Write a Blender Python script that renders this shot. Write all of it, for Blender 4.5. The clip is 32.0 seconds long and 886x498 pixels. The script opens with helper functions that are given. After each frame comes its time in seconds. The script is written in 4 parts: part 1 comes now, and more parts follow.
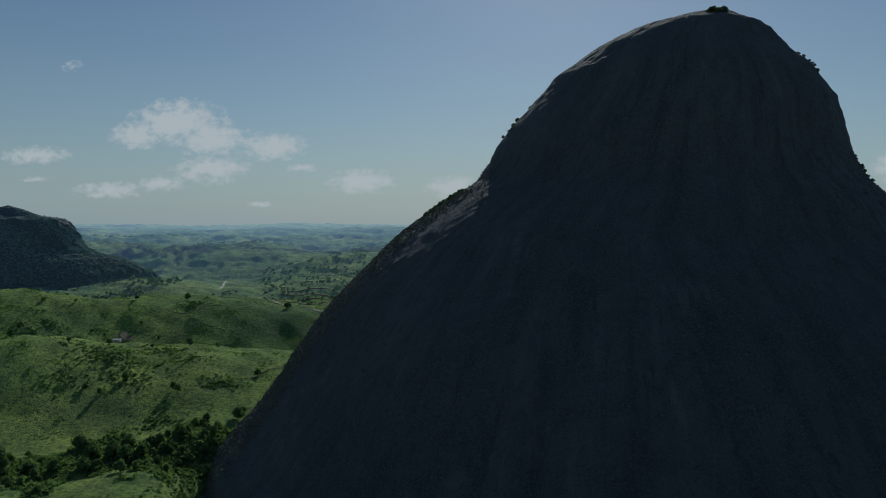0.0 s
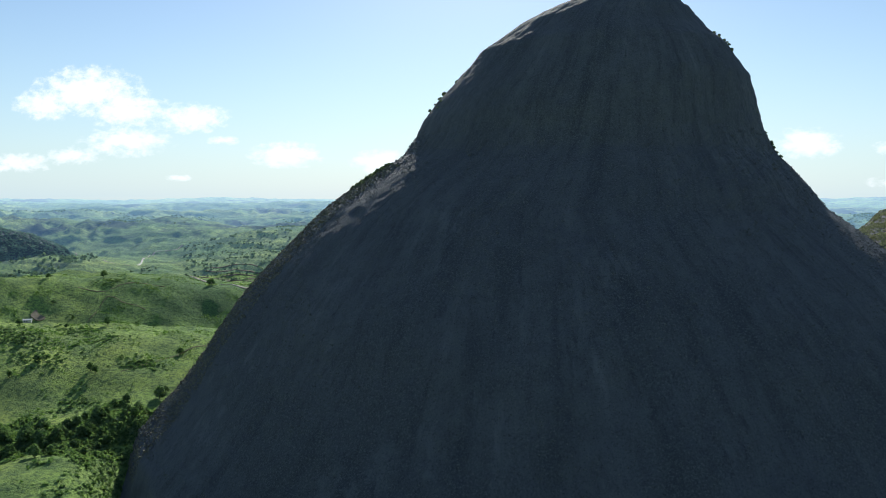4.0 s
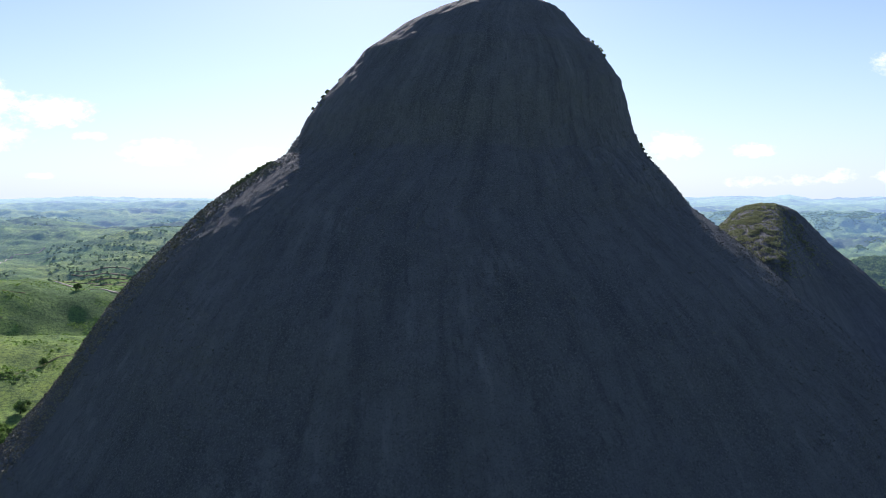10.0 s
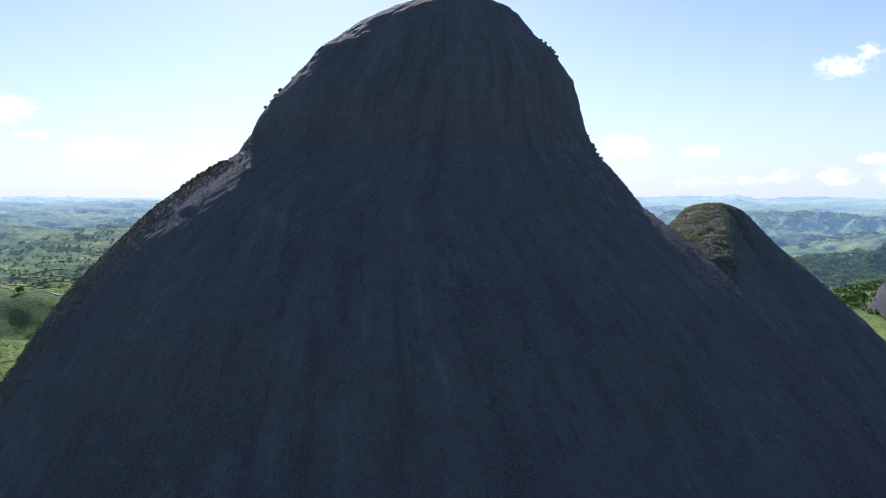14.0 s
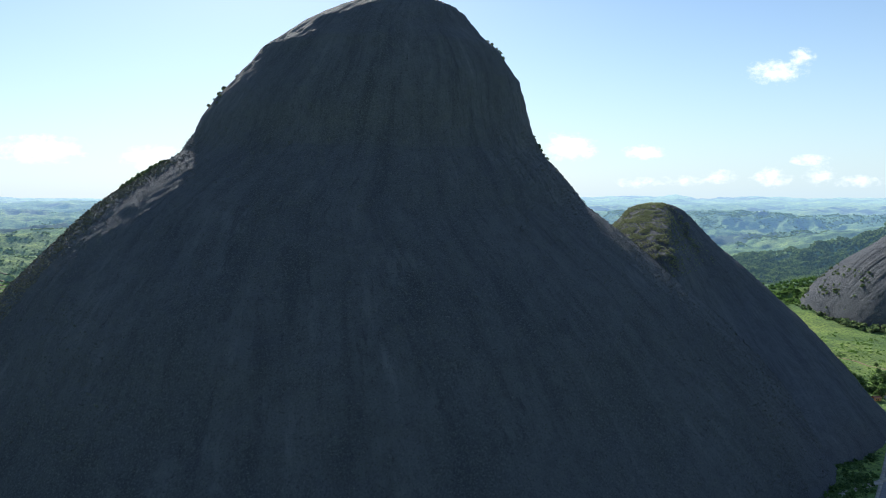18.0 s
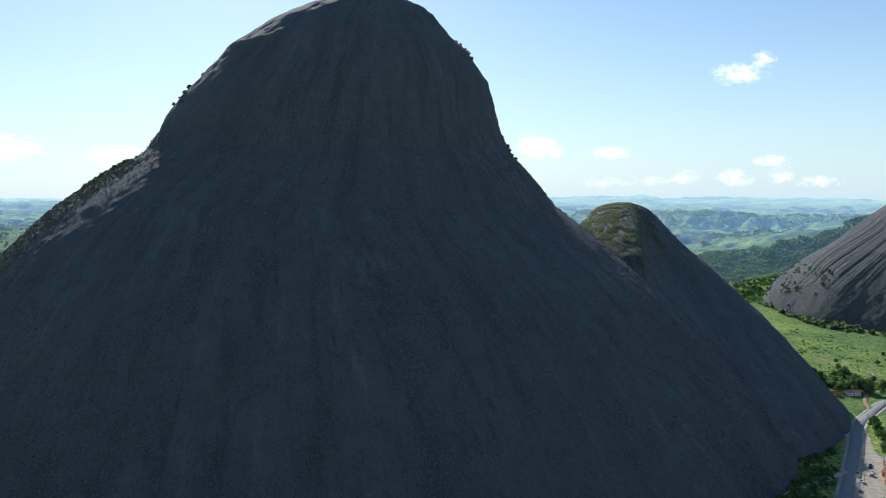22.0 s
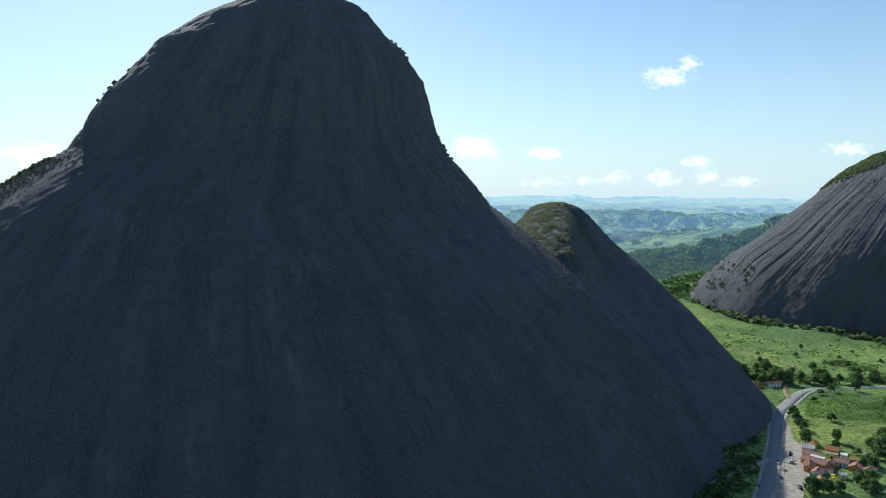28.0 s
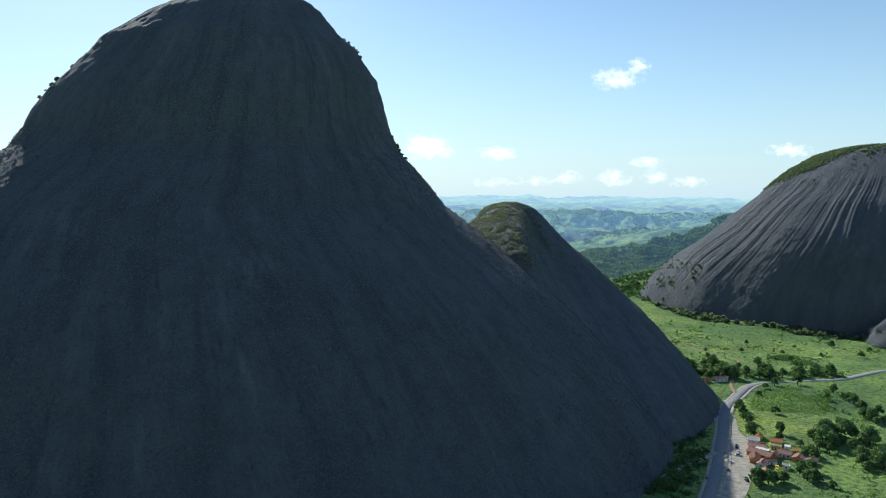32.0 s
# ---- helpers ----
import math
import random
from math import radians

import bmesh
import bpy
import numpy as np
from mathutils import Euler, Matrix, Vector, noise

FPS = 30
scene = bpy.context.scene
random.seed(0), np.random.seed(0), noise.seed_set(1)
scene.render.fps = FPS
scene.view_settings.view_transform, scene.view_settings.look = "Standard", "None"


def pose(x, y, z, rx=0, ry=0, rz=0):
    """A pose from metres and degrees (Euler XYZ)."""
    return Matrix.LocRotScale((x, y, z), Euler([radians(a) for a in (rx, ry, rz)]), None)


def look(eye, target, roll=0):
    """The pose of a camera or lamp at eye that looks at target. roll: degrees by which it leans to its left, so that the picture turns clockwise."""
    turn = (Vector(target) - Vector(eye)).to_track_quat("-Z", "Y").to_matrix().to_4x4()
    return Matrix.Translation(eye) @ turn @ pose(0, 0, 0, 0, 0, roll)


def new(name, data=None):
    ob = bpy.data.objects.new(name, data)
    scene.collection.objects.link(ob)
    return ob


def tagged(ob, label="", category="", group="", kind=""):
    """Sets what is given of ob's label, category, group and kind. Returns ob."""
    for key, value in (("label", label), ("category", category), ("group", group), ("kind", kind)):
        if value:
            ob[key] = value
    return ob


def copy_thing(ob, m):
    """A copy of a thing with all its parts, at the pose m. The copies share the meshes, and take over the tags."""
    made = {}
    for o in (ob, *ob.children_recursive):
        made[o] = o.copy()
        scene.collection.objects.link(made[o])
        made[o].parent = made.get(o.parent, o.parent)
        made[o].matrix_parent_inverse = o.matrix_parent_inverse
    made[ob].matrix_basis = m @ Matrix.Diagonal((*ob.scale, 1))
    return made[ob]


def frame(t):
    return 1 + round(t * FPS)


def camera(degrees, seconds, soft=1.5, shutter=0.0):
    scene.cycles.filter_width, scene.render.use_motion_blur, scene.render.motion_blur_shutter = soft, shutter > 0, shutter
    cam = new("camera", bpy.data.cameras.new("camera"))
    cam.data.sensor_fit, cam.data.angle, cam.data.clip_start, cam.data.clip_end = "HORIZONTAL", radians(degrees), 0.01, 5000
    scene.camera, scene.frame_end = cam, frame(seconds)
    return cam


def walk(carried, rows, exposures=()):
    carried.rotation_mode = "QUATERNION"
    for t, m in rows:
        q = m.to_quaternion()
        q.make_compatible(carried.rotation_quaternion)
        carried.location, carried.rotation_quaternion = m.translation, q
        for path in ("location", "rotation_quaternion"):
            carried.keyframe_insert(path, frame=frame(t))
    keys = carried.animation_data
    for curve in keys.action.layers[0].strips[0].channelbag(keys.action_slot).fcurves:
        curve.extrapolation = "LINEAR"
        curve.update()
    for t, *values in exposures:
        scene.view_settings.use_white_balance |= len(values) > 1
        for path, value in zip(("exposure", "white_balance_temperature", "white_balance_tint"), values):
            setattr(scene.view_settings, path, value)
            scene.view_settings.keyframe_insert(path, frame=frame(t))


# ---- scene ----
EYE = 190.0  # the drone hovers 190 m above the valley road and only turns
cam = camera(63.0, 32.0, soft=1.0)
# seconds, yaw, pitch
PATH = [
    (0, 0.00, -2.21), (0.5, -0.70, -2.50), (1, -1.45, -3.13), (1.5, -2.17, -3.79), (2, -2.89, -4.25), (2.5, -3.57, -4.29),
    (3, -4.25, -4.30), (3.5, -4.99, -4.26), (5.5, -8.23, -4.29), (6, -9.17, -4.31), (6.5, -10.14, -4.31), (7, -11.05, -4.32),
    (7.5, -11.85, -4.33), (8, -12.58, -4.32), (8.5, -13.22, -4.32), (9, -13.78, -4.32), (9.5, -14.29, -4.31), (10, -14.81, -4.31),
    (10.5, -15.29, -4.32), (11, -15.70, -4.32), (11.5, -16.09, -4.34), (12, -16.51, -4.33), (12.5, -16.98, -4.33),
    (13, -17.55, -4.34), (13.5, -18.05, -4.33), (14, -18.37, -4.33), (14.5, -18.82, -4.33), (16.5, -20.94, -4.30),
    (17, -21.49, -4.32), (17.5, -22.01, -4.31), (18, -22.49, -4.32), (18.5, -22.81, -4.34), (19, -23.11, -4.33), (19.5, -23.43, -4.32),
    (20, -23.77, -4.32), (20.5, -24.05, -4.31), (21, -24.32, -4.33), (21.5, -24.63, -4.32), (22, -24.93, -4.33), (22.5, -25.30, -4.32),
    (23, -25.67, -4.33), (23.5, -26.03, -4.32), (24, -26.42, -4.33), (24.5, -27.09, -4.34), (25, -27.79, -4.34), (25.5, -28.41, -4.36),
    (27.5, -29.68, -4.34), (28, -29.97, -4.35), (28.5, -30.35, -4.36), (29, -30.81, -4.38), (29.5, -31.25, -4.38),
    (30, -31.70, -4.39), (30.5, -32.14, -4.37), (31, -32.61, -4.36), (31.5, -33.08, -4.37), (32, -33.59, -4.36),
]

walk(cam, [(t, pose(0, 0, EYE, 90 + p, 0, y)) for t, y, p in PATH],
     [(0, -1.45, 6000, 4), (0.2, -0.98, 6050, 4), (0.4, -0.62, 6100, 5), (0.7, -0.40, 6150, 6), (1.2, -0.34, 6150, 6), (2.0, -0.22, 6150, 7), (3.5, -0.1, 6200, 8),
      (6, 0.02, 6250, 11), (7.5, 0.06, 6250, 14), (9, 0.08, 6200, 19), (13, 0.1, 6050, 25), (14.5, 0.08, 6050, 22), (17, 0.06, 6100, 13), (20, 0.02, 6100, 10), (32, 0.0, 5950, 5)])


SUN_AZ, SUN_EL = 9.5, 31.0


def polar(az, d):
    """Plan position d metres from the drone at that bearing, clockwise from +y."""
    a = radians(az)
    return d * math.sin(a), d * math.cos(a)


# ---- light ----
def link(tree, a, b):
    tree.links.new(a, b)


def build_world():
    world = bpy.data.worlds.new("sky")
    scene.world = world
    world.use_nodes = True
    t = world.node_tree
    t.nodes.clear()
    N = t.nodes.new
    out, bg = N("ShaderNodeOutputWorld"), N("ShaderNodeBackground")
    link(t, bg.outputs[0], out.inputs[0])
    bg.inputs[1].default_value = 0.115
    sky = N("ShaderNodeTexSky")
    sky.sky_type = "NISHITA"
    sky.sun_disc = False
    sky.sun_elevation, sky.sun_rotation = radians(SUN_EL), radians(SUN_AZ)
    sky.altitude, sky.air_density, sky.dust_density, sky.ozone_density = 300, 1.1, 0.32, 3.0
    # small fair-weather clouds: soft lumps broken up by noise, in the plane ahead
    co, mp, sep = N("ShaderNodeTexCoord"), N("ShaderNodeMapping"), N("ShaderNodeSeparateXYZ")
    mp.vector_type = "POINT"
    mid = 16.0
    mp.inputs["Rotation"].default_value[2] = radians(mid)
    link(t, co.outputs["Generated"], mp.inputs[0])
    link(t, mp.outputs[0], sep.inputs[0])

    def op(kind, a, b=0.0, clamp=False):
        m = N("ShaderNodeMath")
        m.operation, m.use_clamp = kind, clamp
        for i, v in enumerate((a, b)):
            if isinstance(v, (int, float)):
                m.inputs[i].default_value = v
            else:
                link(t, v, m.inputs[i])
        return m.outputs[0]
    ahead = op("MAXIMUM", sep.outputs[1], 0.05)
    u, v = op("DIVIDE", sep.outputs[0], ahead), op("DIVIDE", sep.outputs[2], ahead)
    uv = N("ShaderNodeCombineXYZ")
    link(t, u, uv.inputs[0]), link(t, v, uv.inputs[1])
    no = N("ShaderNodeTexNoise")
    no.inputs["Scale"].default_value, no.inputs["Detail"].default_value, no.inputs["Roughness"].default_value = 48, 8, 0.64
    st = N("ShaderNodeVectorMath")
    st.operation = "MULTIPLY"
    st.inputs[1].default_value = (1, 1.6, 1)
    link(t, uv.outputs[0], st.inputs[0]), link(t, st.outputs[0], no.inputs["Vector"])
    total = None
    for az, el, ra, re, k in CLOUDS:
        a = radians(az - mid)
        cu, cv = math.tan(a), math.tan(radians(el)) / math.cos(a)
        su, sv = radians(ra) / math.cos(a) ** 2, radians(re) / math.cos(a)
        d = N("ShaderNodeVectorMath")
        d.operation = "SUBTRACT"
        d.inputs[1].default_value = (cu, cv, 0)
        link(t, uv.outputs[0], d.inputs[0])
        m = N("ShaderNodeVectorMath")
        m.operation = "MULTIPLY"
        m.inputs[1].default_value = (0.72 / su, 0.72 / sv, 0)
        link(t, d.outputs[0], m.inputs[0])
        ln = N("ShaderNodeVectorMath")
        ln.operation = "LENGTH"
        link(t, m.outputs[0], ln.inputs[0])
        lump = op("MULTIPLY", op("SUBTRACT", 1.0, ln.outputs["Value"], True), k)
        total = lump if total is None else op("MAXIMUM", total, lump)
    dens = op("ADD", total, op("MULTIPLY", op("SUBTRACT", no.outputs[0], 0.5), 2.1))
    dens = op("MULTIPLY", dens, op("MULTIPLY", total, 6.0, True))
    ramp = N("ShaderNodeMapRange")
    ramp.interpolation_type = "SMOOTHSTEP"
    ramp.inputs[1].default_value, ramp.inputs[2].default_value = 0.05, 0.9
    link(t, dens, ramp.inputs[0])
    front = op("GREATER_THAN", sep.outputs[1], 0.06)
    fac = op("MULTIPLY", op("MULTIPLY", ramp.outputs[0], front), 0.85)
    mix = N("ShaderNodeMix")
    mix.data_type = "RGBA"
    # pale moist air low over the land
    low = op("POWER", op("SUBTRACT", 1.0, op("MULTIPLY", op("ABSOLUTE", sep.outputs[2]), 2.2, True), True), 3.0)
    air = N("ShaderNodeMix")
    air.data_type = "RGBA"
    link(t, op("MULTIPLY", low, 0.8), air.inputs[0]), link(t, sky.outputs[0], air.inputs[6])
    air.inputs[7].default_value = (5.4, 7.2, 8.2, 1)
    link(t, fac, mix.inputs[0]), link(t, air.outputs[2], mix.inputs[6])
    mix.inputs[7].default_value = (10.5, 10.8, 11.0, 1)
    link(t, mix.outputs[2], bg.inputs[0])


# bearing, height, half width and half height in degrees, weight
CLOUDS = [(-20.2, 7.3, 3.0, 1.5, 1.2), (-22.7, 6.2, 1.8, 1.0, 1.1), (-17.7, 6.2, 2.3, 1.3, 1.2), (-13.3, 5.7, 2.4, 1.0, 1.1),
          (-17.7, 3.9, 2.7, 1.0, 1.0), (-24.7, 2.2, 2.3, 0.6, 0.9), (-21.1, 2.8, 1.7, 0.6, 0.9), (-29.4, 4.5, 1.9, 0.6, 1.0),
          (-6.4, 3.1, 2.5, 0.9, 1.1), (-11.0, 4.1, 1.1, 0.35, 0.8), (-14.2, 1.3, 0.9, 0.25, 0.8), (0.7, 2.7, 2.0, 0.8, 1.1),
          (-29.3, 2.9, 0.9, 0.22, 0.8), (-26.9, 10.7, 0.7, 0.4, 0.55), (32.3, 3.7, 2.0, 1.0, 1.1), (37.9, 3.2, 1.4, 0.5, 1.1),
          (46.9, 8.6, 1.8, 0.8, 0.9), (48.5, 9.5, 0.8, 0.6, 0.8), (49.3, 2.4, 1.2, 0.36, 0.8), (59.1, 3.1, 1.4, 0.5, 0.8),
          (46.8, 1.2, 1.3, 0.7, 0.72), (49.9, 1.3, 1.0, 0.65, 0.75), (52.2, 0.9, 1.8, 0.4, 0.6), (43.4, 1.3, 1.2, 0.5, 0.6), (40.6, 1.0, 1.6, 0.4, 0.6), (37.5, 0.9, 1.6, 0.4, 0.6)]
build_world()

sun = new("sun", bpy.data.lights.new("sun", "SUN"))
sun.data.energy, sun.data.angle, sun.data.color = 5.0, radians(0.6), (1.0, 0.95, 0.85)
sx, sy = polar(SUN_AZ, math.cos(radians(SUN_EL)))
sun.matrix_world = look((0, 0, 900), (-sx, -sy, 900 - math.sin(radians(SUN_EL))))


# ---- materials ----
def material(name, rough=0.9, metal=0.0, shine=0.25):
    m = bpy.data.materials.new(name)
    m.use_nodes = True
    t = m.node_tree
    b = t.nodes["Principled BSDF"]
    b.inputs["Roughness"].default_value, b.inputs["Metallic"].default_value = rough, metal
    b.inputs["Specular IOR Level"].default_value = shine
    return m, t, b


def noise_node(t, scale, detail=4, stretch=(1, 1, 1), rough=0.55, source="Object"):
    if source == "flow":
        co = t.nodes.new("ShaderNodeAttribute")
        co.attribute_name, source = "flow", "Vector"
    else:
        co = t.nodes.new("ShaderNodeTexCoord")
    mp = t.nodes.new("ShaderNodeMapping")
    mp.inputs["Scale"].default_value = stretch
    n = t.nodes.new("ShaderNodeTexNoise")
    n.inputs["Scale"].default_value, n.inputs["Detail"].default_value, n.inputs["Roughness"].default_value = scale, detail, rough
    link(t, co.outputs[source], mp.inputs[0]), link(t, mp.outputs[0], n.inputs["Vector"])
    return n.outputs[0]


def ramp_node(t, fac, stops):
    r = t.nodes.new("ShaderNodeValToRGB")
    e = r.color_ramp.elements
    while len(e) < len(stops):
        e.new(0.5)
    for el, (p, c) in zip(e, stops):
        el.position, el.color = p, (*c, 1) if len(c) == 3 else c
    link(t, fac, r.inputs[0])
    return r.outputs[0]


def mix_node(t, fac, a, b, blend="MIX"):
    m = t.nodes.new("ShaderNodeMix")
    m.data_type, m.blend_type = "RGBA", blend
    for i, v in ((0, fac), (6, a), (7, b)):
        if isinstance(v, (int, float)):
            m.inputs[i].default_value = v
        elif isinstance(v, tuple):
            m.inputs[i].default_value = (*v, 1)
        else:
            link(t, v, m.inputs[i])
    return m.outputs[2]


def bump_node(t, b, height, strength, dist):
    n = t.nodes.new("ShaderNodeBump")
    n.inputs["Strength"].default_value, n.inputs["Distance"].default_value = strength, dist
    link(t, height, n.inputs["Height"]), link(t, n.outputs[0], b.inputs["Normal"])


def simple(name, a, b2, scale=3.0, rough=0.85, metal=0.0, bump=0.0, stretch=(1, 1, 1)):
    """Two tones mixed by noise, with an optional relief."""
    m, t, b = material(name, rough, metal)
    n = noise_node(t, scale, 4, stretch)
    link(t, ramp_node(t, n, [(0.35, a), (0.65, b2)]), b.inputs["Base Color"])
    if bump:
        bump_node(t, b, n, 0.6, bump)
    return m


def rock_material(name, dark, light, warm, moss, mossy=0.5, veins=0.5):
    """Bare granite: faint stains running down the fall line, lichen speckle and a rough grain."""
    m, t, b = material(name, 0.88, 0.0, 0.15)
    streak = noise_node(t, 0.10, 7, (1, 1, 2.2), 0.68, "flow")
    fine = noise_node(t, 0.42, 6, (1, 1, 3.0), 0.65, "flow")
    blot = noise_node(t, 0.016, 5, (1, 1, 0.6), 0.6)
    grain = noise_node(t, 0.85, 8, (1, 1, 1), 0.8)
    mottle = noise_node(t, 0.10, 7, (1, 1, 0.7), 0.72)
    v = (veins, veins, veins)
    base = mix_node(t, ramp_node(t, streak, [(0.36, v), (0.50, (0, 0, 0))]), warm, dark)
    base = mix_node(t, ramp_node(t, streak, [(0.58, (0, 0, 0)), (0.74, v)]), base, light)
    base = mix_node(t, ramp_node(t, fine, [(0.30, v), (0.42, (0, 0, 0))]), base, tuple(0.8 * c for c in dark))
    base = mix_node(t, ramp_node(t, blot, [(0.42, (0, 0, 0)), (0.66, (0.45, 0.45, 0.45))]), base, dark)
    base = mix_node(t, ramp_node(t, mottle, [(0.46, (0, 0, 0)), (0.60, (0.35, 0.35, 0.35))]), base, dark)
    # groups of pale streaks where thin sheets have split off
    bare = ramp_node(t, noise_node(t, 0.013, 4, (1, 1, 1.1), 0.6), [(0.56, (0, 0, 0)), (0.64, (0.8, 0.8, 0.8))])
    stripe = ramp_node(t, noise_node(t, 0.30, 5, (1, 1, 5.0), 0.6, "flow"), [(0.48, (0, 0, 0)), (0.60, (0.4, 0.4, 0.4))])
    base = mix_node(t, mix_node(t, 1.0, bare, stripe, "MULTIPLY"), base, light)
    # speckle of lichen and small plants, thick in some places and thin in others
    speck = ramp_node(t, grain, [(0.52, (0, 0, 0)), (0.60, (mossy, mossy, mossy))])
    thick = ramp_node(t, blot, [(0.36, (0.35, 0.35, 0.35)), (0.60, (1, 1, 1))])
    base = mix_node(t, mix_node(t, 1.0, speck, thick, "MULTIPLY"), base, moss)
    base = mix_node(t, ramp_node(t, grain, [(0.36, (0.7, 0.7, 0.7)), (0.46, (0, 0, 0))]), base, tuple(0.55 * c for c in dark))
    link(t, base, b.inputs["Base Color"])
    both = t.nodes.new("ShaderNodeMath")
    both.operation = "MULTIPLY_ADD"
    link(t, grain, both.inputs[0]), link(t, fine, both.inputs[2])
    both.inputs[1].default_value = 1.6
    bump_node(t, b, both.outputs[0], 0.9, 1.6)
    return m


MAT_ROCK = rock_material("dark_granite", (0.080, 0.089, 0.101), (0.28, 0.285, 0.295), (0.154, 0.161, 0.171), (0.23, 0.237, 0.227), 0.75, 0.65)
MAT_ROCK2 = rock_material("dome_granite", (0.085, 0.096, 0.115), (0.235, 0.232, 0.236), (0.145, 0.147, 0.154), (0.09, 0.10, 0.06), 0.3, 0.6)
# crag rock paler and bluer: distance haze put into the base colour
MAT_HAZED_CRAG = rock_material("crag_rock", (0.12, 0.155, 0.175), (0.23, 0.265, 0.285), (0.165, 0.20, 0.22), (0.10, 0.145, 0.11), 0.5)


def ground_material(name):
    m, t, b = material(name, 0.95, 0.0, 0.10)
    big = noise_node(t, 0.0042, 5, (1, 1, 1), 0.6)
    mid = noise_node(t, 0.022, 5, (1, 1, 1), 0.62)
    fine = noise_node(t, 0.26, 6, (1, 1, 1), 0.7)
    tuft = noise_node(t, 0.55, 4, (1, 1, 1), 0.7)
    base = ramp_node(t, big, [(0.32, (0.145, 0.245, 0.088)), (0.49, (0.275, 0.405, 0.105)), (0.64, (0.41, 0.50, 0.12))])
    base = mix_node(t, ramp_node(t, mid, [(0.42, (0, 0, 0)), (0.60, (0.5, 0.5, 0.5))]), base, (0.095, 0.165, 0.075))
    base = mix_node(t, ramp_node(t, fine, [(0.45, (0, 0, 0)), (0.60, (0.75, 0.75, 0.75))]), base, (0.068, 0.118, 0.060))
    base = mix_node(t, ramp_node(t, tuft, [(0.58, (0, 0, 0)), (0.78, (0.25, 0.25, 0.25))]), base, (0.31, 0.39, 0.135))
    link(t, base, b.inputs["Base Color"])
    both = t.nodes.new("ShaderNodeMath")
    both.operation = "ADD"
    link(t, fine, both.inputs[0]), link(t, tuft, both.inputs[1])
    bump_node(t, b, both.outputs[0], 0.9, 2.4)
    return m, t, b


MAT_GROUND, _, _ = ground_material("pasture")


def backdrop_material():
    """Far hills: pasture and woods, with blue distance haze painted in as emission."""
    m, t, b = ground_material("far_hills")
    ground_colour = b.inputs["Base Color"].links[0].from_socket
    copse = noise_node(t, 0.0030, 9, (1, 1, 1), 0.66)
    hedge = noise_node(t, 0.016, 6, (1, 1, 1), 0.7)
    wooded = mix_node(t, ramp_node(t, copse, [(0.54, (0, 0, 0)), (0.60, (0.9, 0.9, 0.9))]), ground_colour, (0.050, 0.080, 0.045))
    link(t, mix_node(t, ramp_node(t, hedge, [(0.60, (0, 0, 0)), (0.67, (0.8, 0.8, 0.8))]), wooded, (0.050, 0.080, 0.045)), b.inputs["Base Color"])
    return hazy(m, t, b, 0.95, HAZE_GLOW)


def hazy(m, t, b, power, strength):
    # aerial haze painted as surface emission, brighter and paler away from the origin
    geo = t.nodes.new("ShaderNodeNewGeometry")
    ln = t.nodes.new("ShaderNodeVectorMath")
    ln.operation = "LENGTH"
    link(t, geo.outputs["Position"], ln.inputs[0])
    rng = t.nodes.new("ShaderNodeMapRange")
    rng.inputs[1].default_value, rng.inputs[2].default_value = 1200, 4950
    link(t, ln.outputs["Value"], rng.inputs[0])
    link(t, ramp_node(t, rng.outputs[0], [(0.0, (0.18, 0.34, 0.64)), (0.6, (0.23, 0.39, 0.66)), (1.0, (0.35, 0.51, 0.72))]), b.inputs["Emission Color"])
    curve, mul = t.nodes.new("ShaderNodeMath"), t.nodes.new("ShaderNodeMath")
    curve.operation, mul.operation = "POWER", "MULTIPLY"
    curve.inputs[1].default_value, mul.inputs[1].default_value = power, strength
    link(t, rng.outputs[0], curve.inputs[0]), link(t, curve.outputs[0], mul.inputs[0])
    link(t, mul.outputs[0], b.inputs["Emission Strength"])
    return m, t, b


# strength of the haze that far surfaces emit
HAZE_GLOW = 1.02
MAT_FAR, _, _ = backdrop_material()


def leaf_material(name, a, b2, through_leaf=(1.3, 1.5, 0.8)):
    m, t, b = material(name, 0.7, 0.0, 0.1)
    info = t.nodes.new("ShaderNodeObjectInfo")
    geo = t.nodes.new("ShaderNodeNewGeometry")
    c = ramp_node(t, geo.outputs["Random Per Island"], [(0.0, a), (1.0, b2)])
    tint = ramp_node(t, info.outputs["Random"], [(0.0, (0.75, 0.8, 0.7)), (1.0, (1.2, 1.15, 1.1))])
    link(t, mix_node(t, 1.0, c, tint, "MULTIPLY"), b.inputs["Base Color"])
    tr, mx = t.nodes.new("ShaderNodeBsdfTranslucent"), t.nodes.new("ShaderNodeMixShader")
    glow = mix_node(t, 1.0, mix_node(t, 1.0, c, tint, "MULTIPLY"), through_leaf, "MULTIPLY")
    link(t, glow, tr.inputs[0])
    mx.inputs[0].default_value = 0.5
    link(t, b.outputs[0], mx.inputs[1]), link(t, tr.outputs[0], mx.inputs[2])
    link(t, mx.outputs[0], t.nodes["Material Output"].inputs[0])
    return m


MAT_LEAF = leaf_material("tree_leaves", (0.075, 0.128, 0.066), (0.205, 0.285, 0.135))
MAT_SHRUB = leaf_material("shrub_leaves", (0.100, 0.175, 0.058), (0.230, 0.335, 0.110))
MAT_DRY = simple("rock_plants", (0.08, 0.087, 0.086), (0.215, 0.22, 0.21), 0.8, 0.9)
MAT_OLIVE = leaf_material("olive_shrubs", (0.105, 0.145, 0.09), (0.26, 0.305, 0.185), (1.1, 1.2, 0.85))
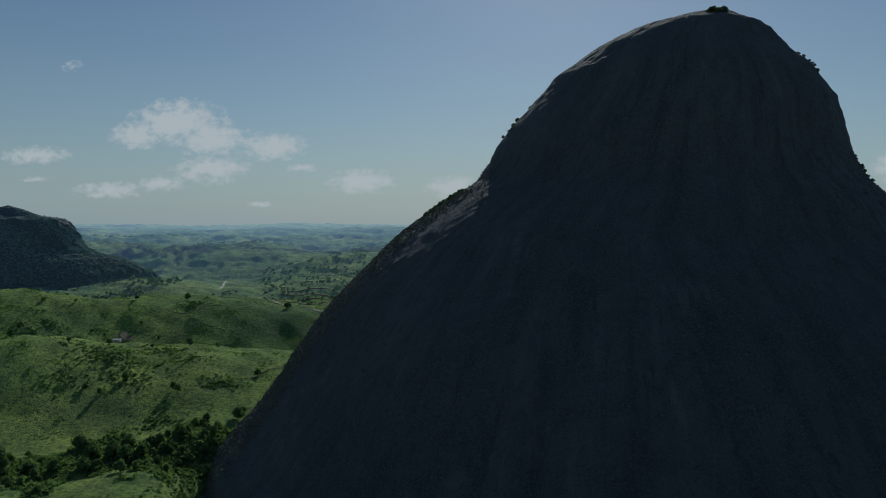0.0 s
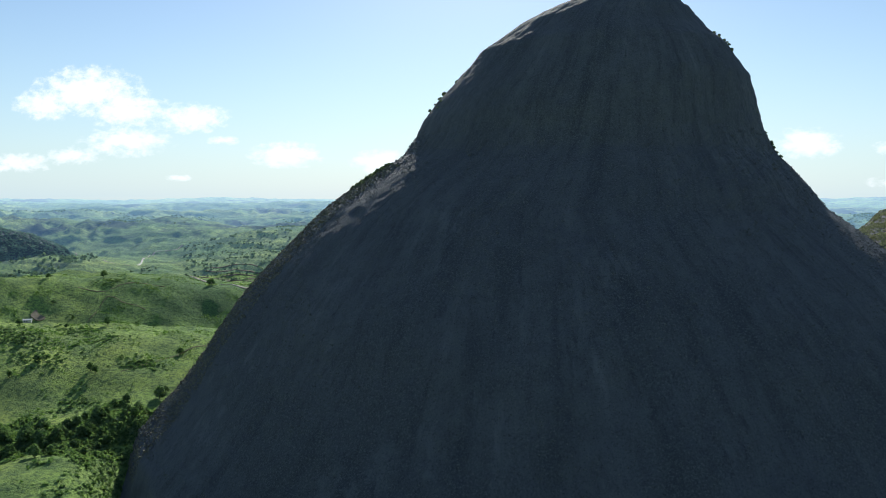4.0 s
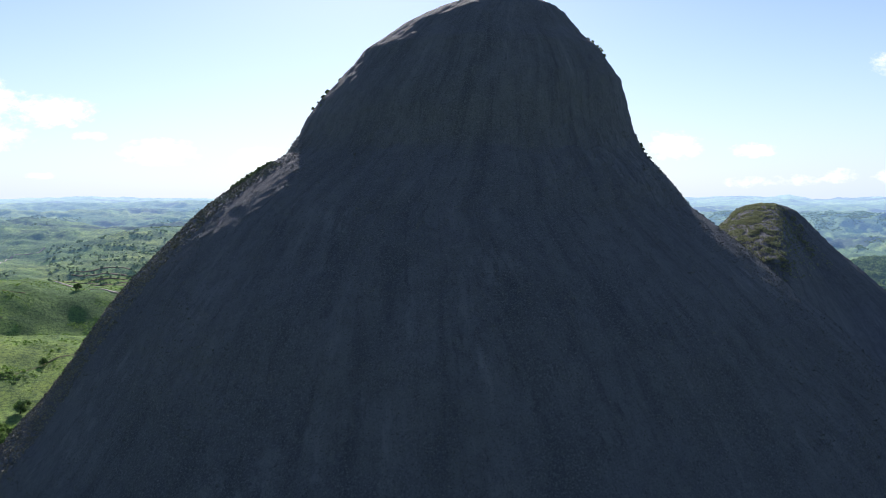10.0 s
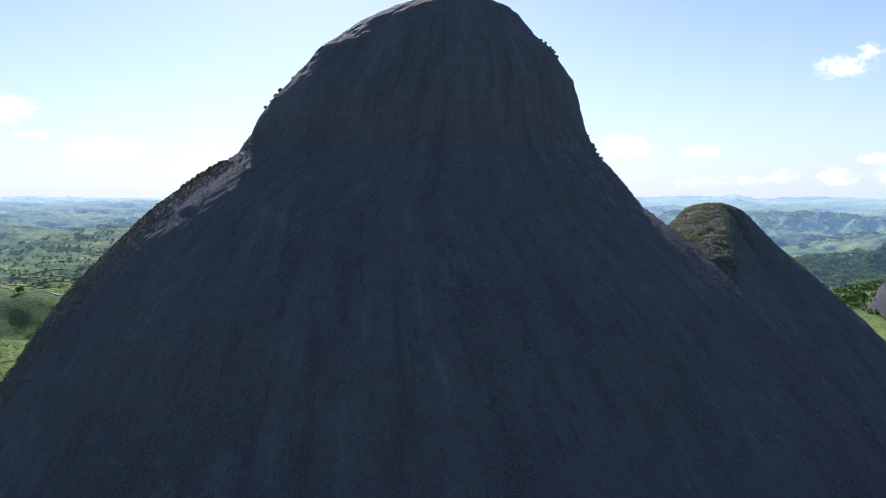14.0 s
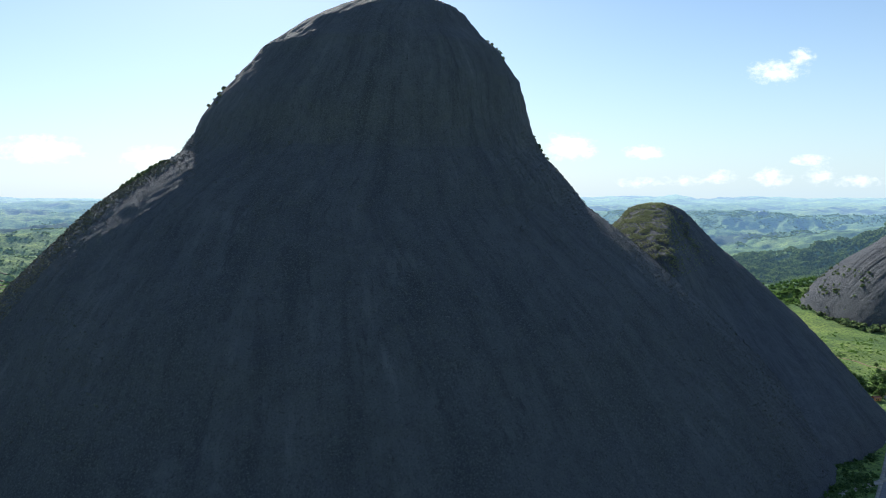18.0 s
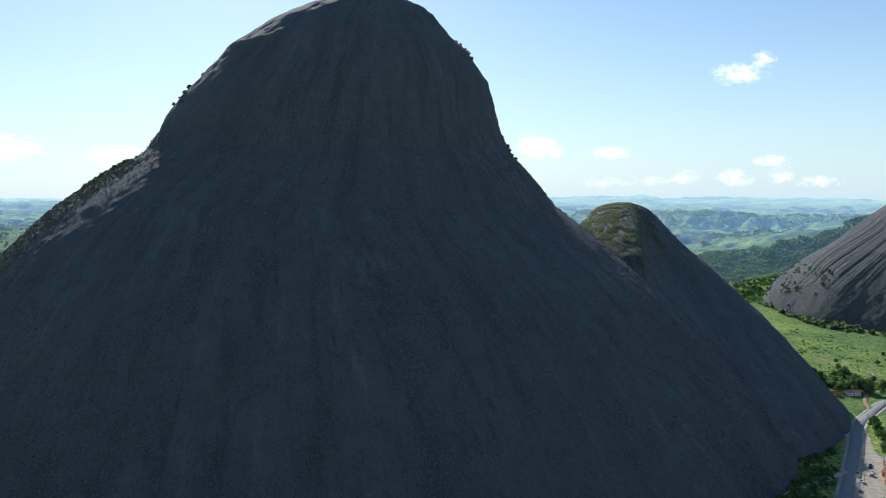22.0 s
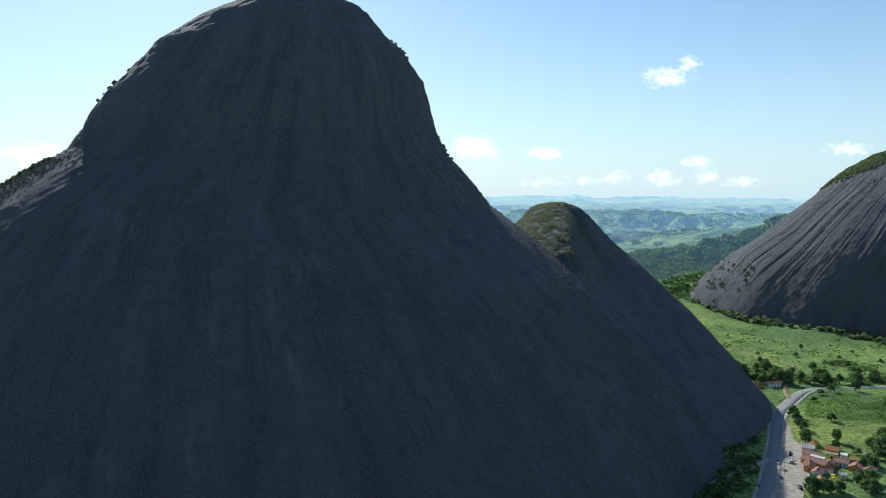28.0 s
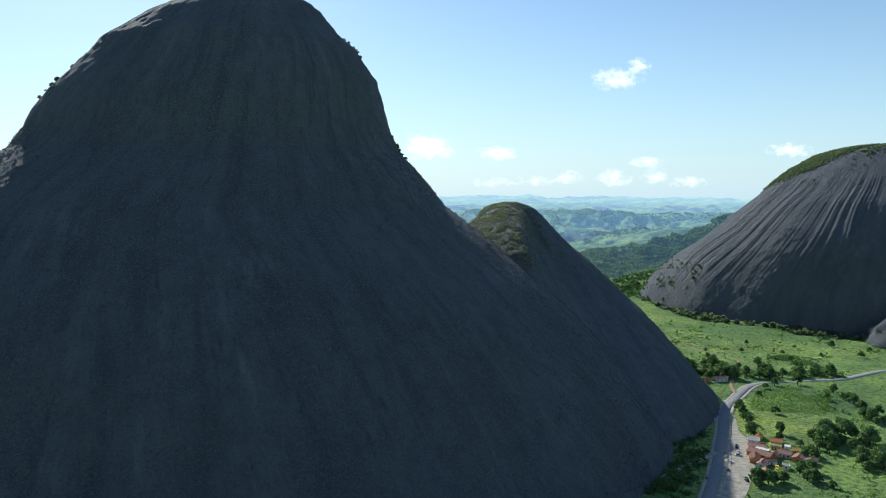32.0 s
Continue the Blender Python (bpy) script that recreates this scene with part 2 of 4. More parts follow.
MAT_SCRUB = leaf_material("crown_scrub", (0.19, 0.205, 0.14), (0.40, 0.405, 0.285), (1.1, 1.15, 0.95))
# lighter version of rock_plants, with the flank's sunlight put into the colour
MAT_SUNLIT_TUFT = simple("sunlit_tufts", (0.11, 0.11, 0.08), (0.31, 0.30, 0.23), 0.8, 0.9)
MAT_BARK = simple("bark", (0.05, 0.04, 0.03), (0.12, 0.10, 0.08), 4, 0.95, 0, 0.03)
MAT_ASPHALT = simple("asphalt", (0.21, 0.215, 0.215), (0.29, 0.29, 0.28), 0.6, 0.9, 0, 0.01)
MAT_DIRT = simple("pale_dirt", (0.30, 0.26, 0.20), (0.46, 0.42, 0.35), 0.25, 0.95, 0, 0.05)
MAT_TRACK = simple("earth_track", (0.26, 0.17, 0.10), (0.40, 0.30, 0.19), 0.3, 0.95, 0, 0.05)
MAT_TERRACE = simple("terrace_soil", (0.13, 0.11, 0.075), (0.22, 0.19, 0.13), 0.15, 0.95, 0, 0.1)
MAT_PATH = simple("trodden_grass", (0.13, 0.135, 0.06), (0.22, 0.20, 0.10), 0.2, 0.95)
MAT_WATER = simple("river_sand", (0.34, 0.33, 0.30), (0.48, 0.46, 0.42), 0.1, 0.5)


def hazed_leaf_material(name, a, b2):
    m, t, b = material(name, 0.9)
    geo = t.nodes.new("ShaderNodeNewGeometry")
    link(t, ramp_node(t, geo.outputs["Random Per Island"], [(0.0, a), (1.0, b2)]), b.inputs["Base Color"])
    # the leaves emit painted haze, as the far ground does
    hazy(m, t, b, 0.95, HAZE_GLOW)
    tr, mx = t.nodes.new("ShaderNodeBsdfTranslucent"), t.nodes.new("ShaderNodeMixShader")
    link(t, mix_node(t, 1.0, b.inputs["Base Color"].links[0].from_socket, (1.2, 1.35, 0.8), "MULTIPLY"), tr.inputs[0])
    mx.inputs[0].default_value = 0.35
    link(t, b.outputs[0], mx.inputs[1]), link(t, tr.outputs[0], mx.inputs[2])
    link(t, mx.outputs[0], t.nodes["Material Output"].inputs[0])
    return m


MAT_FARLEAF = hazed_leaf_material("far_woods", (0.09, 0.135, 0.065), (0.27, 0.33, 0.155))
# crag foliage lightened and blued for haze, on top of the emitted haze
MAT_CRAGLEAF = hazed_leaf_material("hazed_crag_leaves", (0.14, 0.21, 0.165), (0.25, 0.33, 0.24))


# ---- relief ----
def waves(seed, count, length, spread=0.5):
    """A smooth random field with bumps about length metres apart, values about -1 to 1."""
    g = np.random.RandomState(seed)
    d = g.normal(size=(count, 3))
    d /= np.linalg.norm(d, axis=1)[:, None]
    k = 2 * np.pi / (length * (1 + spread * g.uniform(-1, 1, count)))
    ph = g.uniform(0, 2 * np.pi, count)

    def field(x, y, z=0.0):
        s = 0.0
        for i in range(count):
            s = s + np.sin(k[i] * (d[i, 0] * x + d[i, 1] * y + d[i, 2] * z) + ph[i])
        return s * (1.3 / math.sqrt(count))
    return field


def flat_waves(seed, count, length, spread=0.5):
    g = np.random.RandomState(seed)
    a = g.uniform(0, 2 * np.pi, count)
    k = 2 * np.pi / (length * (1 + spread * g.uniform(-1, 1, count)))
    ph = g.uniform(0, 2 * np.pi, count)

    def field(x, y):
        s = 0.0
        for i in range(count):
            s = s + np.sin(k[i] * (np.cos(a[i]) * x + np.sin(a[i]) * y) + ph[i])
        return s * (1.3 / math.sqrt(count))
    return field


def smooth(a, b, v):
    s = np.clip((v - a) / (b - a), 0, 1)
    return s * s * (3 - 2 * s)


W_TINY, W_SMALL, W_MID, W_BIG, W_HUGE = flat_waves(2, 9, 26), flat_waves(3, 9, 70), flat_waves(5, 9, 190), flat_waves(8, 9, 420), flat_waves(13, 10, 800)
# the land in layers of crests and valleys: distance, then the angle at which it is seen at each bearing
LEFT_AZ = (-30, -26, -22, -18, -14, -10, -5)
LEFT_NEAR = ((0, -16), (497, -7), (558, 2), (576, 3), (606, -1), (650, 7))
LEFT_LAND = (
    (860, (-8.0, -8.8, -9.2, -9.25, -9.6, -10.1, -10.6)), (945, (-9.0, -9.7, -10.3, -10.5, -10.8, -11.2, -11.4)),
    (1120, (-4.7, -5.65, -5.75, -5.6, -6.15, -6.9, -7.2)), (1350, (-5.7, -6.2, -6.3, -6.2, -6.5, -7.0, -7.4)),
    (1600, (-4.9, -4.9, -5.0, -4.95, -5.0, -4.3, -4.2)), (1800, (-4.2, -4.2, -4.3, -4.3, -3.9, -2.8, -2.5)),
    (2250, (-1.6, -1.6, -1.75, -2.0, -1.8, -2.5, -2.3)), (2550, (-2.0, -2.05, -2.15, -2.3, -2.2, -2.6, -2.4)),
    (3200, (-1.05, -1.0, -1.08, -1.1, -1.15, -1.1, -1.1)), (3500, (-1.3, -1.3, -1.35, -1.35, -1.4, -1.35, -1.3)),
    (4000, (-0.55, -0.55, -0.62, -0.66, -0.62, -0.6, -0.5)), (4350, (-0.72, -0.72, -0.75, -0.78, -0.75, -0.75, -0.7)))
RIGHT_AZ = (34, 40, 44, 47, 50, 53, 56, 62)
RIGHT_NEAR = ((0, 0), (1100, 0), (1330, 5))
RIGHT_LAND = (
    (1500, (-7.0, -7.0, -6.9, -6.6, -5.95, -5.9, -6.0, -6.0)), (1600, (-6.6, -6.6, -6.6, -6.5, -6.3, -6.2, -6.1, -6.1)),
    (1950, (-5.0, -4.8, -4.55, -4.1, -3.5, -2.5, -1.3, -0.6)), (2100, (-4.7, -4.6, -4.4, -4.2, -3.7, -2.9, -2.3, -2.1)),
    (2600, (-3.3, -3.3, -3.1, -2.8, -2.65, -2.45, -2.3, -2.3)), (2800, (-3.1, -3.1, -3.0, -2.9, -2.8, -2.6, -2.5, -2.5)),
    (3300, (-1.3, -1.3, -1.3, -1.4, -1.5, -1.5, -1.5, -1.5)), (3600, (-1.55, -1.55, -1.55, -1.6, -1.65, -1.65, -1.65, -1.65)),
    (4300, (-0.75, -0.72, -0.74, -0.74, -0.76, -0.76, -0.78, -0.8)))
SKYLINE_AZ = (-34, -26.6, -22, -17.8, -12.5, -9, -5.3, 10, 33.4, 35.5, 37, 38.8, 39.7, 40.3, 40.9, 41.8, 44, 45.7, 47.5, 49.5, 51.6, 54, 56.3, 64)
SKYLINE = (-0.26, -0.24, -0.27, -0.34, -0.17, -0.22, -0.31, -0.3, -0.25, -0.17, -0.11, -0.16, -0.1, 0.02, -0.12, -0.33, -0.25, -0.15, -0.22, -0.32, -0.23, -0.3, -0.39, -0.35)


def land(d, az, near, layers, bearings):
    """Height from the layered crests, gliding from one to the next."""
    dist = [q[0] for q in near] + [q[0] for q in layers] + [4950]
    high = [np.full_like(d, q[1]) for q in near]
    high += [EYE + q[0] * np.tan(np.radians(np.interp(az, bearings, q[1]))) for q in layers]
    high.append(EYE + 4950 * np.tan(np.radians(np.interp(az, SKYLINE_AZ, SKYLINE))))
    z = high[0]
    for k in range(1, len(dist)):
        f = np.clip((d - dist[k - 1]) / (dist[k] - dist[k - 1]), 0, 1)
        z = z + (high[k] - high[k - 1]) * f * f * (3 - 2 * f)
    return z


def hill(x, y, az, d, high, across, along):
    """One rounded hill at bearing az and distance d; across and along the line of sight are its half sizes."""
    cx, cy = polar(az, d)
    a = radians(az)
    u = (x - cx) * math.cos(a) - (y - cy) * math.sin(a)
    v = (x - cx) * math.sin(a) + (y - cy) * math.cos(a)
    return high * np.exp(-(u / across) ** 2 - (v / along) ** 2)


def height(x, y):
    """The ground's height."""
    x, y = np.asarray(x, float), np.asarray(y, float)
    d = np.hypot(x, y)
    az = np.degrees(np.arctan2(x, y))
    right = smooth(12, 30, az) * (1 - smooth(120, 170, az))
    far = smooth(1350, 2300, d)
    bend = d + far * (1 - smooth(4300, 4950, d)) * (90 * W_HUGE(x, y) + 45 * W_BIG(y, x))
    z = land(bend, az, LEFT_NEAR, LEFT_LAND, LEFT_AZ) * (1 - right) + land(bend, az, RIGHT_NEAR, RIGHT_LAND, RIGHT_AZ) * right
    rough = smooth(560, 1250, d)
    valley = right * (1 - smooth(1050, 1300, d))
    fold = 0.75 - np.abs(W_BIG(x + 90 * W_MID(y, x), y + 50 * W_MID(x, y)))
    rib = 0.6 - np.abs(W_MID(x + 25 * W_SMALL(y, x), 1.3 * y))
    rolls = 1.3 * W_SMALL(x, y) * (0.5 + 0.5 * rough) + 2.2 * W_MID(x, y) * (0.5 + 0.5 * rough) + 0.45 * W_TINY(x, y)
    z = z + (1 - valley) * (rolls + far * (1 - 0.75 * smooth(3000, 4800, d)) * (8 * fold + 4 * rib))
    # a little roll in the pastures past the village
    z = z + valley * smooth(640, 760, d) * (1.5 * W_MID(x, y) + 0.5 * W_SMALL(x, y))
    # the ground falls away along the foot of the big rock
    z = z - 38 * smooth(-22.5, -17.5, az) * (1 - smooth(540, 650, d)) * (1 - right)
    for h in HILLS:
        z = z + hill(x, y, *h)
    # level ground below the drone
    near = smooth(20, 260, d)
    return z * near - 6 * (1 - near)


# bearing, distance, height, half width across, half width along
HILLS = [(-28, 690, -7, 70, 70), (-22.6, 1560, 22, 100, 130), (-27.5, 860, 6, 50, 50), (-16, 715, 4, 32, 40), (-21.5, 700, -4, 26, 50), (-24.5, 1010, -6, 26, 60), (-17, 1030, 5, 50, 50)]


def mesh_from(name, verts, quads, mat=None, smoothed=True):
    """A mesh from arrays of vertices and of quads or triangles."""
    me = bpy.data.meshes.new(name)
    verts, quads = np.asarray(verts, np.float32), np.asarray(quads, np.int32)
    k = quads.shape[1]
    me.vertices.add(len(verts)), me.loops.add(quads.size), me.polygons.add(len(quads))
    me.vertices.foreach_set("co", verts.ravel())
    me.loops.foreach_set("vertex_index", quads.ravel())
    me.polygons.foreach_set("loop_start", np.arange(0, quads.size, k, dtype=np.int32))
    me.polygons.foreach_set("use_smooth", np.full(len(quads), smoothed))
    me.update(calc_edges=True)
    if mat:
        me.materials.append(mat)
    return me


def grid_quads(rows, cols, wrap=False):
    j = np.arange(cols if wrap else cols - 1)
    i = np.arange(rows - 1)
    i, j = np.meshgrid(i, j, indexing="ij")
    i, j = i.ravel(), j.ravel()
    k = (j + 1) % cols
    return np.stack([i * cols + j, i * cols + k, (i + 1) * cols + k, (i + 1) * cols + j], 1)


AZ = np.concatenate([np.arange(-180, -36, 4.0), np.arange(-36, 6, 0.17), np.arange(6, 32, 1.0), np.arange(32, 70, 0.17), np.arange(70, 180, 4.0)])


def ground_sheet(name, d0, d1, n, mat):
    dist = np.geomspace(d0, d1, n)
    if d0 < 40:
        dist[:3] = 0.0, 15, 30
    dd, aa = np.meshgrid(dist, np.radians(AZ), indexing="ij")
    x, y = dd * np.sin(aa), dd * np.cos(aa)
    v = np.stack([x, y, height(x, y)], -1).reshape(-1, 3)
    q = grid_quads(n, len(AZ), True)
    return new(name, mesh_from(name, v, q, mat))


ground = tagged(ground_sheet("ground", 30, 1450, 330, MAT_GROUND), "green rolling pasture with darker scrub patches", "ground", kind="structure")
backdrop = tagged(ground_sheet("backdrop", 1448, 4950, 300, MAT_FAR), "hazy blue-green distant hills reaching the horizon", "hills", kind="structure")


# ---- the rock mountains ----
class Rock:
    """A mountain of level rings: knots of height, shift and half width, seen from the drone at bearing az, distance d."""

    def __init__(self, az, d, aspect, knots, relief, below=-45, deep=None, wall=None, back=((0, 1), (0, 0))):
        self.az, self.d, self.aspect, self.knots, self.relief, self.below, self.deep, self.wall, self.back = az, d, aspect, np.array(knots, float), relief, below, deep, wall, back
        a = radians(az)
        self.fwd, self.side = np.array([math.sin(a), math.cos(a)]), np.array([math.cos(a), -math.sin(a)])

    def point(self, th, z):
        """World points at angle th round the axis (0 right, -pi/2 towards the drone) and height z."""
        k = self.knots
        c, w = np.interp(z, k[:, 0], k[:, 1]), np.interp(z, k[:, 0], k[:, 2])
        r = np.maximum(w + self.relief(th, z, w), 0.0)
        # depth towards and away from the drone may follow a profile of its own
        ratio = self.aspect if self.deep is None else np.interp(z, *self.deep) / np.maximum(w, 1.0)
        if self.wall is not None:
            ratio = ratio * self.wall(th, z)
        # upper rings may lie further back, and as much wider
        away = self.d + np.interp(z, *self.back)
        v, u = (c + r * np.cos(th)) * away / self.d, away + ratio * r * np.sin(th)
        return np.stack([self.side[0] * v + self.fwd[0] * u, self.side[1] * v + self.fwd[1] * u, z], -1)

    def build(self, name, mat, rings, cols, label, category="rock mountain", dense=None):
        top = self.knots[-1, 0]
        s = np.linspace(0, 1, rings)
        z = self.below + (top - self.below) * (1 - (1 - s) ** 1.6)
        th = np.linspace(0, 2 * np.pi, cols, endpoint=False)
        if dense:
            th = np.interp(th, [0, 4.4, 2 * np.pi], [dense[0], dense[1], dense[0] + 2 * np.pi])
        tt, zz = np.meshgrid(th, z)
        v = self.point(tt, zz).reshape(-1, 3)
        me = mesh_from(name, v, grid_quads(rings, cols, True), mat)
        flow = np.stack([140 * np.cos(tt), 140 * np.sin(tt), 0.055 * zz], -1).reshape(-1, 3).astype(np.float32)
        me.attributes.new("flow", "FLOAT_VECTOR", "POINT").data.foreach_set("vector", flow.ravel())
        ob = new(name, me)
        return tagged(ob, label, category)


R1, R2, R3, R4 = waves(21, 10, 90), waves(22, 10, 30), waves(23, 10, 11), waves(24, 8, 200)


def main_relief(th, z, w):
    x, y = w * np.cos(th), w * np.sin(th)
    fade = smooth(0, 60, w)
    flute = R3(70 * np.cos(th) * 2.2, 70 * np.sin(th) * 2.2, z * 0.03) * 0.3 + R2(150 * np.cos(th), 150 * np.sin(th), z * 0.04) * 0.5
    front = smooth(0.2, 0.9, -np.sin(th))
    # lips where thin sheets of granite have split away
    lip = 0.0
    for level, thick, seed in ((212, 1.6, 0.0), (262, 1.1, 2.0), (168, 1.3, 4.0), (118, 1.0, 6.0)):
        edge = level + 9 * R1(260 * np.cos(th), 260 * np.sin(th), 90 * seed) + 3.5 * R2(260 * np.cos(th), 260 * np.sin(th), 70 * seed)
        lip = lip + thick * smooth(-1.5, 1.5, edge - z) * smooth(40, 0, edge - z) * smooth(-0.1, 0.8, R4(260 * np.cos(th), 260 * np.sin(th), 300 * seed))
    return fade * (lip * front + 0.6 * flute * (0.5 + 0.5 * front) + 1.1 * R1(x, y, z) * front + 0.25 * R2(x, y, z) + 0.32 * R3(x, y, z))


MAIN_KNOTS = [(-45, -38, 414), (-20, -40, 395), (0, -45, 383), (25, -43, 360), (50, -45, 339), (75, -49, 318.5), (100, -53, 297), (125, -57, 272), (150, -60, 244),
              (165, -62.5, 227), (180, -64.5, 209), (190, -61, 198), (200, -56.7, 186.5), (212, -53, 172), (225, -49.3, 155.7), (240, -47.5, 146.8), (255, -46.3, 141.3),
              (270, -42.5, 134), (285, -37.5, 124), (300, -35.1, 112.3), (312, -34.4, 103.8), (324, -32.7, 88.2), (334, -30, 77.5), (343, -24.5, 65), (350, -20, 52.5), (356, -16, 35), (361, -10, 22), (364, -6, 0)]
main_rock = Rock(20.76, 650, 0.9, MAIN_KNOTS, main_relief)
main_rock.build("rock_mountain", MAT_ROCK, 230, 640, "towering dark granite sugarloaf with steep streaked bare faces")


def second_relief(th, z, w):
    x, y = w * np.cos(th), w * np.sin(th)
    spur = 10 * np.exp(-((th + 2.3) / 0.5) ** 2) * smooth(0, 60, 170 - z) * smooth(60, 120, z)
    return spur + smooth(0, 25, w) * (0.45 * R2(x, y, z) + 0.2 * R3(90 * np.cos(th), 90 * np.sin(th), z * 0.03) + 0.4 * R3(x, y, z))


SECOND_KNOTS = [(-25, 14, 202), (0, 13.6, 181.8), (25, 12.6, 160.9), (50, 10.7, 138.9), (75, 8.1, 116.2), (100, 5.0, 91.5), (120, 2.5, 72.5), (135, 0.5, 57.5),
                (145, -0.9, 49), (155, -1.4, 41), (163, -1.4, 34.8), (170, -1.8, 28.8), (175, -2.6, 23.7), (178, -1.6, 16.8), (180, 0, 9), (181, 0, 0)]
SECOND_DEEP = ([-45, 0, 50, 100, 120, 140, 150, 160, 170, 175, 179, 181], [236, 214, 196, 182, 174, 162, 142, 112, 74, 52, 28, 0])
SECOND_BACK = ([-45, 20, 165, 181], [0, 0, 80, 80])


def second_wall(th, z):
    """The dome's ridge runs towards the drone; the face to its right drops steeply."""
    t2 = th - 2 * np.pi * (th > 0.5 * np.pi)
    return 1 - 0.62 * smooth(-1.35, -0.95, t2) * (t2 < 0.02) * smooth(0, 110, z)


second_rock = Rock(38.98, 720, 1.0, SECOND_KNOTS, second_relief, -45, SECOND_DEEP, second_wall, SECOND_BACK)
second_rock.build("rock_dome", MAT_ROCK, 110, 260, "smaller granite dome with shrubs on its sunlit crown")

R5 = waves(31, 10, 60)


def dome_relief(th, z, w):
    x, y = w * np.cos(th), w * np.sin(th)
    t2 = th + 0.006 * R5(x * 0.3, y * 0.3, z * 0.5)
    groove = np.abs(R3(120 * np.cos(t2), 120 * np.sin(t2), z * 0.005)) ** 0.7 + 0.6 * np.abs(R3(310 * np.cos(t2), 310 * np.sin(t2), z * 0.008)) ** 0.7
    ledge = 0.5 * np.sin(z * 0.9 + 3 * R2(x, y, z))
    band = smooth(20, 90, z) * (1 - smooth(185, 250, z)) * smooth(-3.05, -2.6, th - 2 * np.pi * (th > 0.5))
    return smooth(0, 60, w) * (2.2 * R1(x, y, z) + 0.3 * R2(x, y, z) + 0.15 * R3(x, y, z) + band * (1.6 * (groove - 0.95) + 0.1 * ledge))


DOME_KNOTS = [(-25, 0, 428), (3, 0, 412), (52, 0, 376), (82, 0, 342), (106, 0, 310), (140, 0, 264), (179, 0, 221), (193, 0, 203), (214, 0, 181), (231, 0, 160),
              (250, 0, 127), (259, 0, 98), (264, 0, 72), (266.5, 0, 45), (268, 0, 0)]
DOME_DEEP = ([-45, 3, 52, 106, 140, 179, 214, 240, 254, 264, 266.5, 268], [256, 250, 243, 230, 213, 184, 142, 103, 78, 45, 28, 0])
dome_rock = Rock(66, 1350, 0.62, DOME_KNOTS, dome_relief, -45, DOME_DEEP)
dome_rock.build("fluted_rock_dome", MAT_ROCK2, 220, 1000, "broad grey granite dome with long fluted runnels", dense=(-3.6, -1.0))


def plain_relief(th, z, w):
    x, y = w * np.cos(th), w * np.sin(th)
    return smooth(0, 25, w) * (2.0 * R2(x, y, z) + 0.6 * R3(x, y, z))


Rock(67.2, 1075, 1.0, [(-20, 0, 66), (0, 0, 58), (20, 0, 46), (38, 0, 30), (46, 0, 16), (49, 0, 0)], plain_relief).build(
    "rock_outcrop", MAT_ROCK2, 40, 120, "low bare granite outcrop in the pasture", "rock outcrop")


def crag_relief(th, z, w):
    x, y = w * np.cos(th), w * np.sin(th)
    return smooth(0, 40, w) * (7 * R1(x, y, z * 0.3) + 2.4 * R2(x, y, z * 0.2) + 0.5 * R3(x, y, z * 0.5))


CRAG_KNOTS = [(0, 0, 330), (25, 0, 312), (57, 0, 290), (80, 0, 268), (110, 0, 213), (123, 0, 168), (140, 0, 137), (173, 0, 112), (194, 0, 90), (203, 0, 46), (216, 0, 22), (223, 0, 0)]
crag_rock = Rock(-31, 1750, 0.48, CRAG_KNOTS, crag_relief, 0)
crag_rock.build("crag", MAT_HAZED_CRAG, 120, 300, "rugged rocky peak with wooded lower slopes", "rock mountain")


# ---- roads, tracks and bare soil ----
def part(name, me, parent, label="", mat=None):
    """Links a mesh as one part under a thing or a part."""
    if mat:
        me.materials.append(mat)
    ob = new(name, me)
    ob.parent = parent
    return tagged(ob, label)


def curve_through(points, step):
    """Points every step metres along a smooth curve through the plan points."""
    p = np.array(points, float)
    p = np.vstack([2 * p[0] - p[1], p, 2 * p[-1] - p[-2]])
    out = []
    for i in range(1, len(p) - 2):
        n = max(2, int(np.linalg.norm(p[i + 1] - p[i]) / step))
        for t in np.linspace(0, 1, n, endpoint=False):
            out.append(0.5 * (2 * p[i] + (p[i + 1] - p[i - 1]) * t + (2 * p[i - 1] - 5 * p[i] + 4 * p[i + 1] - p[i + 2]) * t ** 2
                              + (3 * p[i] - p[i - 1] - 3 * p[i + 1] + p[i + 2]) * t ** 3))
    out.append(p[-2])
    return np.array(out)


def ribbon(name, points, width, mat, lift, step=4.0, ragged=0.0, seed=1, across=3):
    """A strip of ground surface with a low edge, laid over the relief."""
    c = curve_through(points, step)
    d = np.gradient(c, axis=0)
    d /= np.linalg.norm(d, axis=1)[:, None]
    n = np.stack([-d[:, 1], d[:, 0]], 1)
    g = np.random.RandomState(seed)
    w = np.full(len(c), width / 2.0)
    cols = []
    for s in [-1.0] + list(np.linspace(-0.95, 0.95, across)) + [1.0]:
        off = s * w + (ragged * g.uniform(-1, 1, len(c)) if abs(s) > 0.99 else 0)
        q = c + n * off[:, None]
        z = height(q[:, 0], q[:, 1]) + (lift if abs(s) < 0.99 else -0.35)
        cols.append(np.column_stack([q, z]))
    v = np.stack(cols, 1)
    return new(name, mesh_from(name, v.reshape(-1, 3), grid_quads(len(c), across + 2)[:, ::-1], mat))


